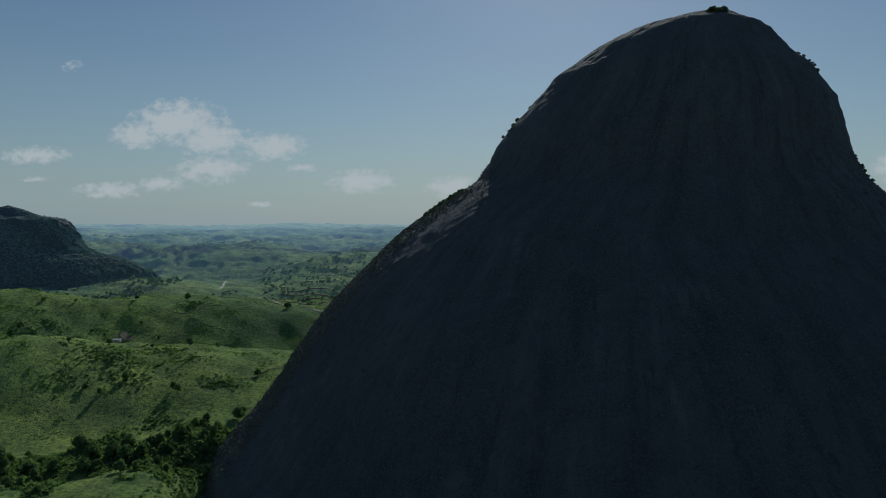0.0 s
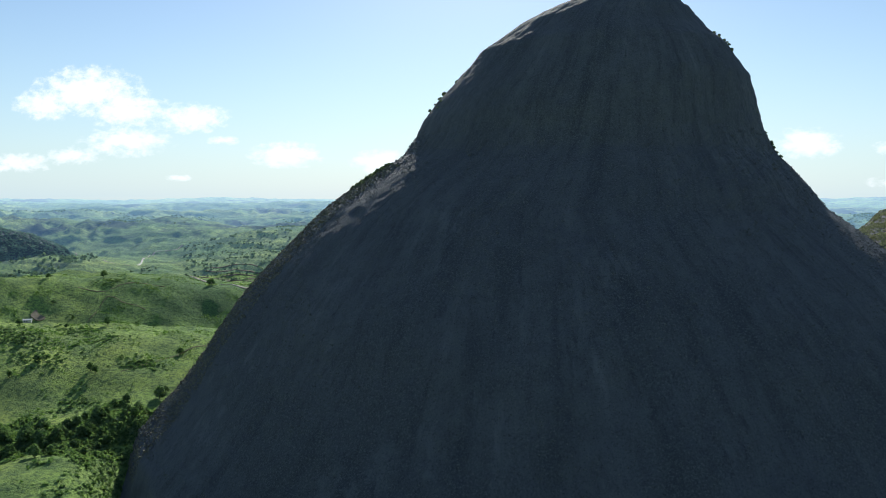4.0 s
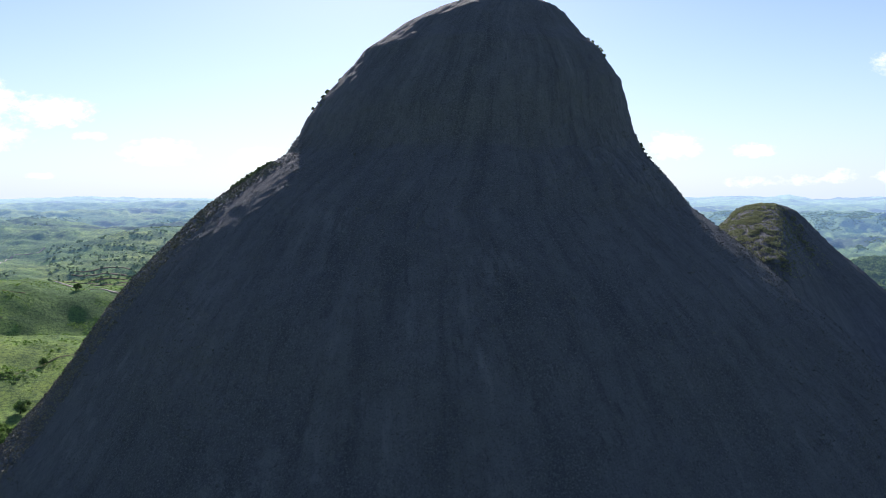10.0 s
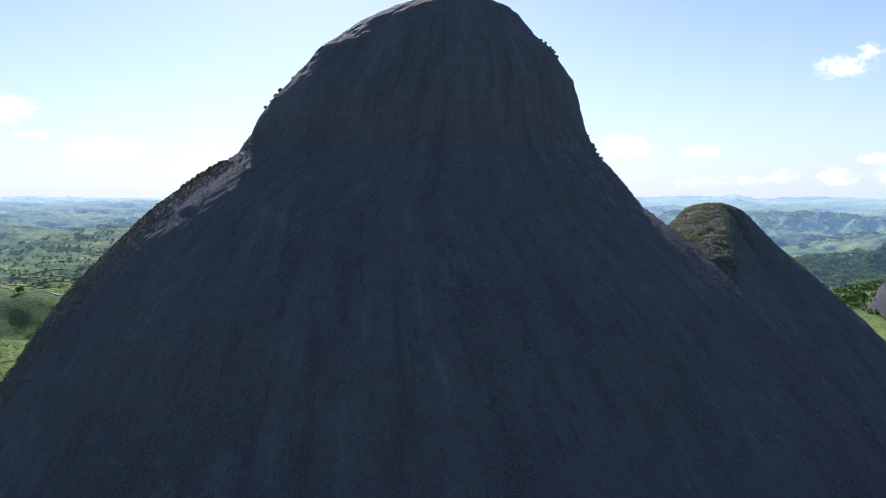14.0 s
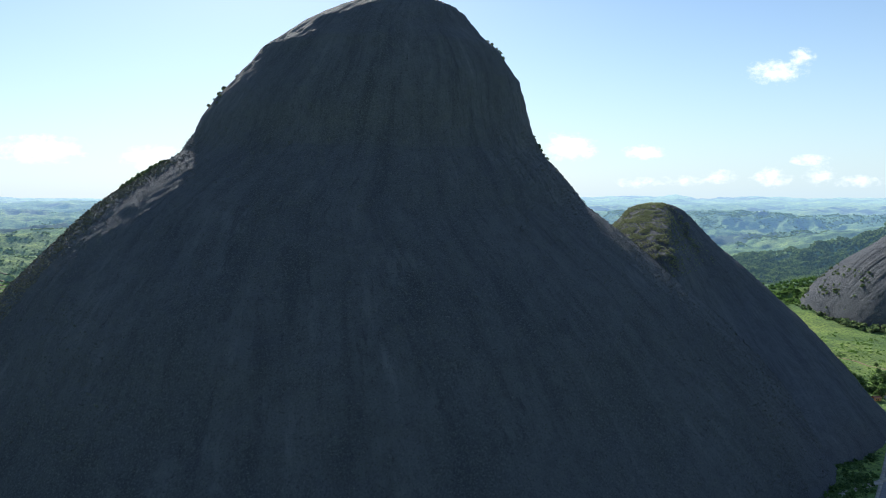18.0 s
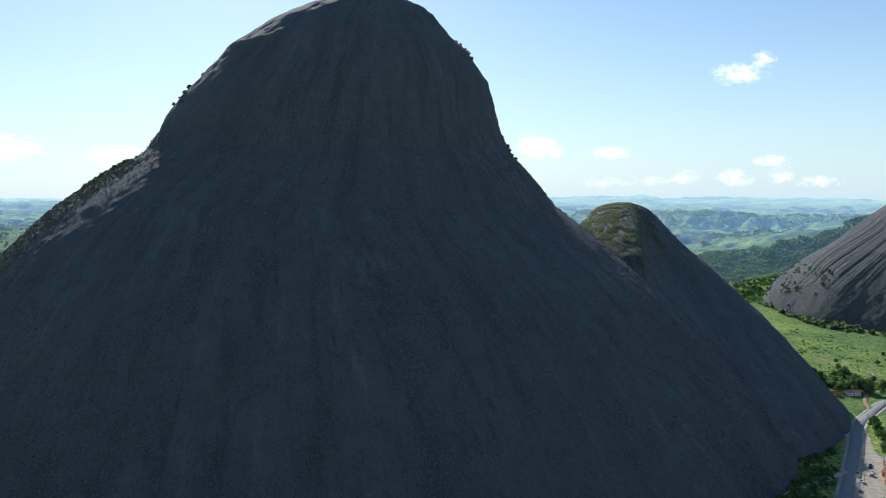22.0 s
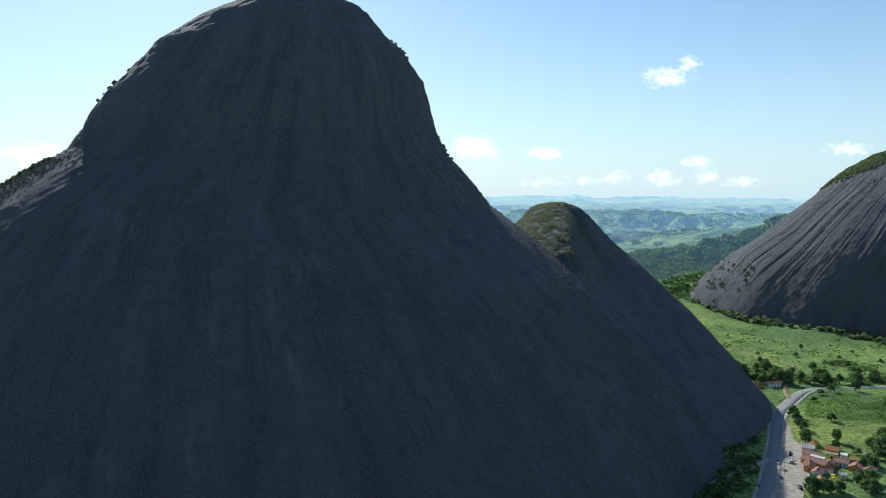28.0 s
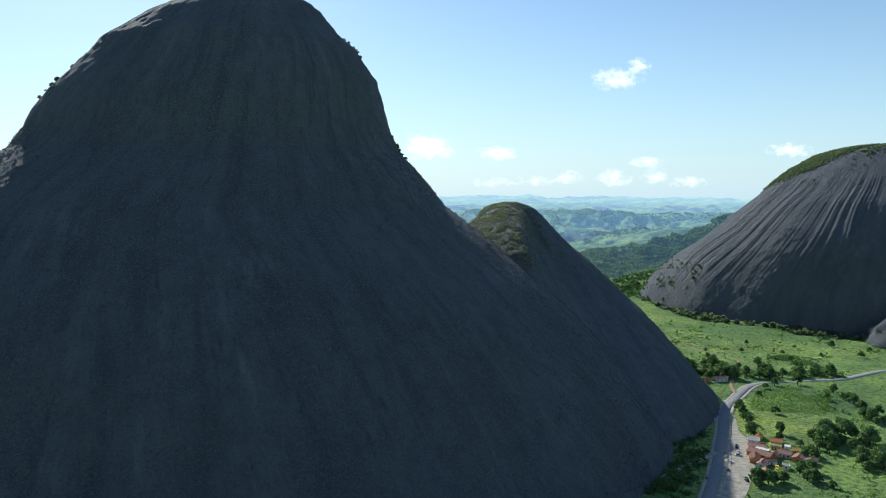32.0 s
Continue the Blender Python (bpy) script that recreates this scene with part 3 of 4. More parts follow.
ROAD = [(340, 250), (369.8, 267.6), (387.1, 277.5), (418.9, 296.0), (458, 320.8), (499.5, 347.6), (538, 373.5), (571, 392), (605.6, 406.5),
        (637, 414.5), (657.3, 415.8), (675, 409.5), (698.3, 398.9), (720.7, 389.6), (790, 372), (870, 362)]
tagged(ribbon("road", ROAD, 8.4, MAT_ASPHALT, 0.24, 3.0), "grey asphalt country road curving round the rock", "road", kind="structure")


def verge(side, width, name, mat, lift, seed):
    c = curve_through(ROAD[:11], 6.0)
    d = np.gradient(c, axis=0)
    d /= np.linalg.norm(d, axis=1)[:, None]
    q = c + np.stack([-d[:, 1], d[:, 0]], 1) * side
    return ribbon(name, q, width, mat, lift, 6.0, 0.5, seed)


tagged(verge(5.0, 2.6, "verge", MAT_DIRT, 0.20, 3), "pale dusty road shoulder", "verge", kind="structure")
tagged(verge(-5.4, 3.2, "verge", MAT_DIRT, 0.20, 4), "pale dusty road shoulder", "verge", kind="structure")


def polygon_sheet(name, pts, mat, lift):
    """A flat sheet of ground inside a plan outline, with a skirt."""
    bm = bmesh.new()
    ring = curve_through(pts + [pts[0]], 5.0)[:-1]
    top = [bm.verts.new((x, y, float(height(x, y)) + lift)) for x, y in ring]
    f = bm.faces.new(top)
    low = [bm.verts.new((v.co.x, v.co.y, v.co.z - lift - 0.4)) for v in top]
    for i in range(len(top)):
        bm.faces.new((top[i - 1], low[i - 1], low[i], top[i]))
    bmesh.ops.triangulate(bm, faces=[f])
    bmesh.ops.recalc_face_normals(bm, faces=bm.faces)
    me = bpy.data.meshes.new(name)
    bm.to_mesh(me)
    bm.free()
    me.materials.append(mat)
    return new(name, me)


tagged(polygon_sheet("parking_lot", [(552, 376), (533, 358), (514, 343), (504, 330), (502, 316), (482, 306), (466, 297), (447, 284.5), (425, 273.5), (398, 260.5),
                                     (372, 250), (362, 256), (395, 277), (424, 293), (462, 317), (504, 344), (536, 368)], MAT_DIRT, 0.16),
       "pale gravel parking lot beside the road", "parking lot", kind="structure")
tagged(ribbon("dirt_lane", [(456, 322), (440, 319), (421, 317.5), (395, 314), (365, 306)], 4.6, MAT_DIRT, 0.25, 4, 0.5), "dirt lane branching off towards the rock", "track", kind="structure")
tagged(ribbon("dirt_track", [(611.8, 413), (629.6, 429.6), (674.3, 458.1), (697, 471), (722, 484), (738, 497), (744, 520), (743.4, 543), (750, 577), (744, 602), (730, 640)], 3.6, MAT_TRACK, 0.25, 4, 0.5),
       "reddish earth track winding through pasture", "track", kind="structure")
tagged(ribbon("hill_road", [polar(-13.6, 1190), polar(-13.0, 1180), polar(-12.25, 1165), polar(-11, 1130), polar(-9.7, 1102), polar(-8.6, 1094)], 4.5, MAT_DIRT, 0.6, 8, 0.8),
       "pale unpaved road on the hillside", "track", kind="structure")
tagged(ribbon("hill_track", [polar(-28, 988), polar(-27, 993), polar(-26.1, 1000), polar(-25.3, 1004), polar(-24.4, 1006)], 5, MAT_TERRACE, 0.5, 8, 0.9), "earth track crossing the hillside", "track", kind="structure")
tagged(ribbon("footpath", [polar(-18.6, 735), polar(-17.4, 742), polar(-16.3, 746), polar(-15.2, 758), polar(-14.0, 771), polar(-12.6, 787)], 1.4, MAT_PATH, 0.3, 8, 0.5), "thin cattle path on the slope", "path", kind="structure")
tagged(ribbon("footpath", [polar(-22.2, 987), polar(-20.6, 1004), polar(-19.3, 1046), polar(-18.4, 1030), polar(-16.8, 1014)], 1.4, MAT_PATH, 0.3, 8, 0.5), "thin cattle path on the slope", "path", kind="structure")
tagged(ribbon("footpath", [polar(-21.2, 1073), polar(-19.4, 1061), polar(-17.4, 1073), polar(-15.4, 1065)], 1.4, MAT_PATH, 0.3, 8, 0.5), "thin cattle path on the slope", "path", kind="structure")
for k, d in enumerate((1402, 1418, 1436, 1456, 1480)):
    tagged(ribbon("terrace", [polar(-12.9 + 0.1 * k, d + 14), polar(-11.6, d + 4), polar(-10.4, d + 4), polar(-9.2, d), polar(-8.2 - 0.1 * k, d - 8)],
                  4.0, MAT_TERRACE, 0.6, 10, 1.2, 20 + k), "bare soil terrace cut into the hill", "terrace", kind="structure")
tagged(ribbon("river", [polar(-17.5, 1560), polar(-17.2, 1584), polar(-16.9, 1666), polar(-16.1, 1776), polar(-15.3, 1774), polar(-14.6, 1770), polar(-14.1, 1790)], 3, MAT_WATER, 0.8, 8, 2.5),
       "pale sandy bend of a distant river", "river", kind="structure")
tagged(ribbon("far_track", [polar(-22.7, 2021), polar(-22.0, 1938), polar(-21.3, 1831), polar(-19.7, 1600), polar(-18.6, 1540), polar(-17.8, 1515)], 3, MAT_DIRT, 0.5, 10, 0.8), "pale track along the valley floor", "track", kind="structure")

tagged(polygon_sheet("soil_scar", [polar(-24.2, 1022), polar(-23.9, 1013), polar(-23.5, 1013), polar(-23.3, 1020), polar(-23.7, 1025), polar(-23.8, 1036), polar(-24.1, 1029)], MAT_TERRACE, 0.9), "bare brown soil scar on the hillside", "bare soil", kind="structure")


# ---- vegetation ----
def leaf_cloud(g, lumps, count, size, flat=0.8):
    """Crown: many small leaf patches on the outsides of a few lumps. lumps: rows of x, y, z, radius."""
    lumps = np.array(lumps, float)
    pick = g.choice(len(lumps), count, p=lumps[:, 3] ** 2 / (lumps[:, 3] ** 2).sum())
    d = g.normal(size=(count, 3))
    d[:, 2] = np.abs(d[:, 2]) * 1.1 - 0.25
    d /= np.linalg.norm(d, axis=1)[:, None]
    r = lumps[pick, 3] * g.uniform(0.78, 1.12, count)
    c = lumps[pick, :3] + d * r[:, None] * np.array([1, 1, flat])
    n = d + 0.8 * g.normal(size=(count, 3))
    n /= np.linalg.norm(n, axis=1)[:, None]
    a = np.cross(n, g.normal(size=(count, 3)))
    a /= np.linalg.norm(a, axis=1)[:, None]
    b = np.cross(n, a)
    s = size * g.uniform(0.6, 1.35, count)[:, None]
    v = np.stack([c - a * s - 0.6 * b * s, c + 0.9 * a * s - b * s * 0.7, c + a * s * 0.7 + b * s, c - 0.8 * a * s + 0.8 * b * s + 0.25 * n * s], 1).reshape(-1, 3)
    k = np.arange(count)[:, None] * 4
    return v, np.vstack([k + [0, 1, 2], k + [0, 2, 3]])


def ball(g):
    bm = bmesh.new()
    bmesh.ops.create_icosphere(bm, subdivisions=1, radius=1.0)
    v = np.array([q.co[:] for q in bm.verts])
    f = np.array([[q.index for q in p.verts] for p in bm.faces])
    bm.free()
    return v, f


BALL_V, BALL_F = ball(None)


def crown_arrays(g, lumps, count, size, flat=0.8):
    v, f = leaf_cloud(g, lumps, count, size, flat)
    vs, fs, n = [v], [f], len(v)
    for x, y, z, r in lumps:
        w = BALL_V * (r * 0.80) * (1 + 0.22 * g.normal(size=(len(BALL_V), 1))) * np.array([1, 1, flat]) + np.array([x, y, z])
        vs.append(w), fs.append(BALL_F + n)
        n += len(w)
    return np.vstack(vs), np.vstack(fs)


def tube(bm, a, b, ra, rb, n=6):
    a, b = Vector(a), Vector(b)
    q = (b - a).to_track_quat("Z", "Y")
    rings = []
    for p, r in ((a, ra), (b, rb)):
        rings.append([bm.verts.new(p + q @ Vector((r * math.cos(2 * math.pi * i / n), r * math.sin(2 * math.pi * i / n), 0))) for i in range(n)])
    for i in range(n):
        bm.faces.new((rings[0][i - 1], rings[0][i], rings[1][i], rings[1][i - 1]))
    bm.faces.new(rings[1])


def to_mesh(bm, name, mat):
    me = bpy.data.meshes.new(name)
    bmesh.ops.recalc_face_normals(bm, faces=bm.faces)
    bm.to_mesh(me)
    bm.free()
    me.materials.append(mat)
    return me


def make_tree(seed, high, wide, label, mat, kind="tree", leaves=420, size=0.5):
    """A tree of that height and crown width: tapered trunk with limbs, and a lumpy crown with gaps."""
    g = np.random.RandomState(seed)
    root = tagged(new(kind), label, kind)
    bm = bmesh.new()
    fork = high * g.uniform(0.16, 0.26)
    tube(bm, (0, 0, -0.8), (0.1, 0, fork), 0.04 * high, 0.028 * high, 7)
    lumps = []
    n = g.randint(9, 13)
    for i in range(n):
        a = 2 * math.pi * (i * 0.381966 + g.uniform(-0.06, 0.06))
        up = (i + 0.5) / n
        rr = wide * 0.5 * (0.72 - 0.62 * up ** 1.6) * g.uniform(0.8, 1.1)
        z = high * (0.30 + 0.50 * up) + g.uniform(-0.04, 0.04) * high
        lumps.append((rr * math.cos(a), rr * math.sin(a), z, wide * g.uniform(0.17, 0.25)))
        if i < 7:
            tube(bm, (0.1, 0, fork * 0.92), (rr * math.cos(a) * 0.8, rr * math.sin(a) * 0.8, z), 0.016 * high, 0.006 * high, 5)
    part("trunk", to_mesh(bm, "trunk", MAT_BARK), root)
    v, f = crown_arrays(g, lumps, leaves, size, 0.95)
    part("crown", mesh_from("crown", v, f, mat, False), root)
    return root


TREES = [make_tree(40 + i, h, w, lab, MAT_LEAF) for i, (h, w, lab) in enumerate([
    (9, 10, "broad dark green tree standing in open pasture"), (11, 9, "rounded leafy tree casting a shadow on grass"),
    (7, 8, "small bushy tree on green pasture"), (12, 13, "large spreading tree with dense dark crown"), (10, 7, "tall narrow leafy tree")])]
ROCK_SHRUBS = [make_tree(70 + i, h, w, lab, MAT_OLIVE, "shrub", 110, 0.5) for i, (h, w, lab) in enumerate([
    (3.6, 4.4, "ragged olive shrub clinging to bare granite"), (2.8, 4.6, "low olive bush on a rock ledge"), (4.6, 4.0, "small wind-bent shrub on the rock's edge")])]
used = {}


def plant(kinds, k, x, y, z, scale, turn, group=""):
    """Puts one plant down; the first of each kind is the model itself."""
    ob = kinds[k % len(kinds)]
    m = Matrix.Translation((x, y, z)) @ Matrix.Rotation(turn, 4, "Z")
    if ob in used:
        ob = copy_thing(ob, m)
    else:
        used[ob] = True
        ob.matrix_basis = m
    ob.scale = (scale, scale, scale)
    if group:
        ob["group"] = group
    return ob


rnd = random.Random(5)


def plant_list(kinds, pts, lo, hi, group):
    for i, p in enumerate(pts):
        x, y = p[0], p[1]
        s = p[2] if len(p) > 2 else rnd.uniform(lo, hi)
        plant(kinds, rnd.randrange(len(kinds)), x, y, float(height(x, y)), s, rnd.uniform(0, 6.28), group)


ROAD_CURVE = curve_through(ROAD, 8.0)
VALLEY_TREES = [(533, 319, 1.15), (541, 357, 1.0), (538, 349, 0.8), (512, 331, 0.85), (515, 309, 0.8), (545, 290, 1.3), (552, 294, 1.25), (560, 297, 1.1), (592, 304, 0.9),
                (535, 280, 1.2), (541, 284, 1.1), (564, 266, 1.25), (525, 252, 1.3), (516, 248, 1.1), (527, 242, 1.35), (657, 318, 0.9), (663, 328, 1.0), (666, 334, 0.9),
                (672, 342, 0.9), (681, 356, 0.9), (653, 347, 0.7), (680, 391, 1.1), (684, 423, 1.1), (680, 432, 1.2), (674, 443, 1.1), (660, 452, 1.2), (663, 466, 1.1),
                (631, 457, 0.9), (748, 394, 0.9), (710, 384, 0.9), (735, 408, 0.9), (716, 411, 1.1), (724, 415, 0.9), (631, 297, 1.1), (638, 302, 1.0), (625, 291, 0.9),
                (510, 281, 0.8), (429, 271, 0.9), (438, 266, 0.9), (433, 266, 0.8), (466, 264, 0.8), (472, 266, 0.8), (465, 253, 0.8), (478, 262, 0.7), (378, 303, 0.8),
                (374, 294, 0.7), (371, 299, 0.9), (511, 243, 0.9), (520, 295, 0.6), (690, 436, 1.0), (695, 428, 1.0), (704, 421, 1.0), (645, 457, 0.9), (652, 470, 0.9),
                (700, 470, 0.7), (770, 470, 0.6), (760, 440, 0.6), (800, 480, 0.6), (830, 450, 0.6), (780, 520, 0.6), (820, 540, 0.7), (860, 500, 0.6), (890, 470, 0.7),
                (640, 470, 0.8), (655, 480, 0.9), (668, 490, 0.8), (690, 500, 0.8), (640, 485, 0.9), (650, 500, 0.8), (860, 420, 0.8), (900, 430, 0.8), (382, 304, 0.9), (545, 372, 0.8), (556, 368, 0.9), (563, 376, 0.8), (572, 380, 0.7), (580, 352, 1.0), (715, 520, 0.7), (745, 545, 0.6), (735, 470, 0.8), (775, 455, 0.7), (640, 400, 0.8), (652, 398, 0.9), (620, 394, 0.7)]
VALLEY_TREES = [p for p in VALLEY_TREES if min(math.hypot(p[0] - q[0], p[1] - q[1]) for q in ROAD_CURVE) > 10]
plant_list(TREES, VALLEY_TREES, 0.7, 1.1, "trees in the valley")

# groves round the village and hedges past the bend: bearings, distances, how many, size
GROVES = [(61.2, 63.3, 602, 647, 9, 1.1), (63.6, 65.8, 558, 637, 8, 1.0), (64.0, 65.6, 678, 720, 5, 0.9), (60.6, 62.6, 562, 596, 5, 0.8), (60.7, 62.7, 511, 547, 5, 0.8), (57.4, 59.5, 500, 531, 5, 0.7),
          (53.9, 55.9, 778, 819, 8, 1.0), (57.6, 62.9, 809, 861, 14, 0.9), (54.1, 55.5, 789, 858, 6, 0.9)]
grove = []
for a0, a1, d0, d1, n, s in GROVES:
    for k in range(n):
        x, y = polar(rnd.uniform(a0, a1), rnd.uniform(d0, d1))
        if min(math.hypot(x - q[0], y - q[1]) for q in ROAD_CURVE) > 12:
            grove.append((x, y, s * rnd.uniform(0.75, 1.15)))
plant_list(TREES, grove, 0.7, 1.1, "trees in the valley")

# the gully below the hills: a belt of trees with gaps
gully = []
while len(gully) < 130:
    az = rnd.uniform(-33, -16.5)
    mid = 626 + 14 * math.sin(az * 0.9) + (9 if az > -21 else 0)
    d = mid + rnd.gauss(0, 19)
    if az > -20 and d < 606:
        continue
    if math.sin(az * 2.1 + 1) + rnd.uniform(-0.6, 1.2) > -0.3:
        gully.append(polar(az, d) + (rnd.choice((0.45, 0.55, 0.65, 0.75, 0.9, 1.05)),))
plant_list(TREES, gully, 0.6, 1.1, "trees in the gully")
LONE = [polar(-14.45, 766) + (0.95,), polar(-19.4, 853) + (0.9,), polar(-19.5, 1116) + (0.8,), polar(-12.3, 1095) + (1.0,), polar(-12.1, 1098) + (0.8,), polar(-24.9, 1004) + (0.9,), polar(-25.1, 1003) + (0.7,), polar(-23.9, 767) + (0.8,),
        polar(-20.3, 740) + (0.9,), polar(-20.6, 746) + (0.8,), polar(-24.6, 803) + (0.7,), polar(-25.4, 941) + (0.8,), polar(-25.0, 946) + (0.8,), polar(-24.4, 943) + (0.6,), polar(-28, 926) + (0.6,),
        polar(-29, 1074) + (0.7,), polar(-27, 1081) + (0.6,), polar(-26, 1026) + (0.6,), polar(-23, 1101) + (0.7,), polar(-22.8, 1042) + (0.7,), polar(-30.4, 1018) + (0.8,), polar(-22, 849) + (0.6,),
        polar(-17.4, 889) + (0.6,), polar(-27.5, 837) + (0.7,), polar(-26.5, 758) + (0.8,), polar(-25.6, 746) + (0.7,), polar(-31, 860) + (0.7,), polar(-16, 678) + (0.9,), polar(-17.5, 656) + (0.8,),
        polar(-15.6, 690) + (0.8,), polar(-21.6, 1011) + (0.6,), polar(-20.8, 904) + (0.5,)]
plant_list(TREES, LONE, 0.6, 1, "lone trees on the hills")

# shrubs clinging to the big rock: angle round its axis and height
LEDGE = [(-1.38, 356, 1.0), (-1.14, 358, 1.2), (-0.97, 356, 1.1), (-1.25, 358, 0.9), (-2.83, 276, 0.9), (-2.84, 268, 0.6), (-3.05, 313, 0.7), (-2.76, 197, 1.0), (-2.78, 200, 1.1), (-2.79, 203, 0.9),
         (-2.79, 207, 1.2), (-2.8, 211, 1.0), (-2.8, 215, 1.2), (-2.6, 215, 0.6), (-2.7, 206, 0.9), (-2.66, 200, 0.8), (-0.05, 325, 0.8), (-0.15, 321, 0.9), (-0.26, 317, 0.9), (-0.28, 311, 0.7), (-0.27, 304, 0.7),
         (-0.3, 254, 0.5), (-0.21, 239, 0.6), (-0.2, 229, 0.8), (-2.95, 292, 0.5), (-2.9, 283, 0.6), (-2.6, 262, 0.6), (-2.62, 268, 0.7)]
for k in range(34):
    LEDGE.append((rnd.uniform(-2.84, -2.7), 194 + 22 * k / 33, rnd.uniform(0.8, 1.6)))
LEDGE += [(-0.98 - 0.05 * k, 357 + 1.5 * math.sin(k * 1.3), 1.3 + 0.3 * math.sin(k * 2.1)) for k in range(9)]
LEDGE += [(-0.08 - 0.03 * k, 326 - 4 * k, rnd.uniform(0.6, 1.1)) for k in range(6)] + [(-0.16 - 0.03 * k, 231 - 4 * k, 0.9) for k in range(4)]
LEDGE += [(-2.98, 318, 1.2), (-2.96, 300, 1.0), (-2.92, 288, 1.2), (-2.88, 277, 1.5), (-2.86, 273, 1.4), (-2.85, 262, 1.1)]
for i, (th, z, s) in enumerate(LEDGE):
    p = main_rock.point(np.array(th), np.array(float(z)))
    plant(ROCK_SHRUBS, i, float(p[0]), float(p[1]), float(p[2]) - 0.5 * s, 0.78 * s, i * 1.3, "shrubs on the big rock")


def scatter(name, mat, spots, sizes, seed, label, category, count=6, leaf=0.5, base=None, tall=1.0):
    """Many small plants joined in one mesh; spots are world points, sizes their half widths."""
    g = np.random.RandomState(seed)
    shapes = []
    for k in range(8):
        lumps = [(g.uniform(-0.5, 0.5), g.uniform(-0.5, 0.5), g.uniform(0.2, 0.6), g.uniform(0.35, 0.6)) for _ in range(3)]
        if base:
            shapes.append(crown_arrays(g, lumps[:base], count, leaf))
        else:
            shapes.append(leaf_cloud(g, lumps, count, leaf))
    vs, fs, n = [], [], 0
    turns = g.uniform(0, 6.28, len(spots))
    for i, (p, s) in enumerate(zip(spots, sizes)):
        v, f = shapes[i % 8]
        c, q = math.cos(turns[i]), math.sin(turns[i])
        r = np.column_stack([v[:, 0] * c - v[:, 1] * q, v[:, 0] * q + v[:, 1] * c, v[:, 2] * tall])
        vs.append(r * s + p), fs.append(f + n)
        n += len(v)
    return tagged(new(name, mesh_from(name, np.vstack(vs), np.vstack(fs), mat, False)), label, category, kind="stuff")


def on_rock(rock, g, n, th0, th1, z0, z1, power=1.0, keep=None):
    th = g.uniform(th0, th1, n)
    z = z0 + (z1 - z0) * g.uniform(0, 1, n) ** power
    if keep is not None:
        ok = keep(th, z) > g.uniform(0, 1, n)
        th, z = th[ok], z[ok]
    return rock.point(th, z)


g = np.random.RandomState(77)
spots = on_rock(main_rock, g, 42000, -3.5, 0.25, 5, 240, 1.4, lambda th, z: 0.22 + 0.5 * (R2(160 * np.cos(th), 160 * np.sin(th), z * 0.3) + R1(200 * np.cos(th), 200 * np.sin(th), z) > 0.1))
scatter("rock_tufts", MAT_DRY, spots, g.uniform(0.35, 0.85, len(spots)), 78, "small dry bromeliad tufts on the rock face", "rock plants", 5, 0.55)
spots = on_rock(main_rock, g, 15000, -3.35, -2.45, -15, 215, 1.2)
scatter("rock_tufts", MAT_SUNLIT_TUFT, spots, g.uniform(0.4, 1.2, len(spots)), 79, "larger dry tufts along the sunlit flank", "rock plants", 6, 0.5)


def crown_cover(th, z):
    """Scrub lies thickest on the dome's gently sloping crown, in ragged patches."""
    p = second_rock.point(th, z)
    patchy = np.clip(0.45 + 0.55 * R3(p[:, 0], p[:, 1], z) + 0.35 * R2(p[:, 0], p[:, 1], z), 0.05, 1)
    return patchy * np.maximum(0.10 + 0.9 * np.exp(-((th + 1.9) / 0.75) ** 2) * smooth(118, 150, z), z > 176.5)


spots = on_rock(second_rock, g, 30000, -3.7, -0.7, 122, 180.5, 0.8, crown_cover)
scatter("dome_shrubs", MAT_SCRUB, spots, g.uniform(0.4, 1.15, len(spots)), 80, "olive shrubs and grass covering the dome's crown", "shrubs", 9, 0.45, 1)
spots = on_rock(dome_rock, g, 10000, -3.6, -1.2, 190, 273, 0.7, lambda th, z: np.clip(1.6 * smooth(0, 1, (z - 205) / 60 + (-2.55 - th) * 1.1 + 0.22 * R1(200 * np.cos(th), 200 * np.sin(th), z)) - 0.15, 0.01, 1))
scatter("dome_shrubs", MAT_OLIVE, spots, g.uniform(1.0, 2.6, len(spots)), 81, "dark bushes along the dome's ridge", "shrubs", 14, 0.42, 2)
spots = on_rock(dome_rock, g, 700, -3.5, -2.4, 0, 75, 1.5, lambda th, z: np.clip(0.3 + 0.7 * R2(150 * np.cos(th), 150 * np.sin(th), z), 0, 1))
scatter("dome_shrubs", MAT_OLIVE, spots, g.uniform(1.2, 3.0, len(spots)), 97, "bushes climbing the dome's lowest slope", "shrubs", 14, 0.42, 2)
spots = on_rock(crag_rock, g, 30000, -3.6, 0.4, 15, 215, 1.0, lambda th, z: np.clip(1.75 - z / 120 + 0.35 * R1(200 * np.cos(th), 200 * np.sin(th), z), 0.01, 1))
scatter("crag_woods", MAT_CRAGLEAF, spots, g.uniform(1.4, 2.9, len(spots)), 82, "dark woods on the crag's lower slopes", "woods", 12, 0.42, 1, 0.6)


def on_ground(g, n, az0, az1, d0, d1, keep=None):
    az = np.radians(g.uniform(az0, az1, n))
    d = np.sqrt(g.uniform(d0 ** 2, d1 ** 2, n))
    x, y = d * np.sin(az), d * np.cos(az)
    if keep is not None:
        ok = keep(x, y, np.degrees(az), d) > g.uniform(0, 1, n)
        x, y = x[ok], y[ok]
    return np.column_stack([x, y, height(x, y) - 0.1])


def off_road(x, y, gap=9.0):
    """True where a plan point keeps clear of the road."""
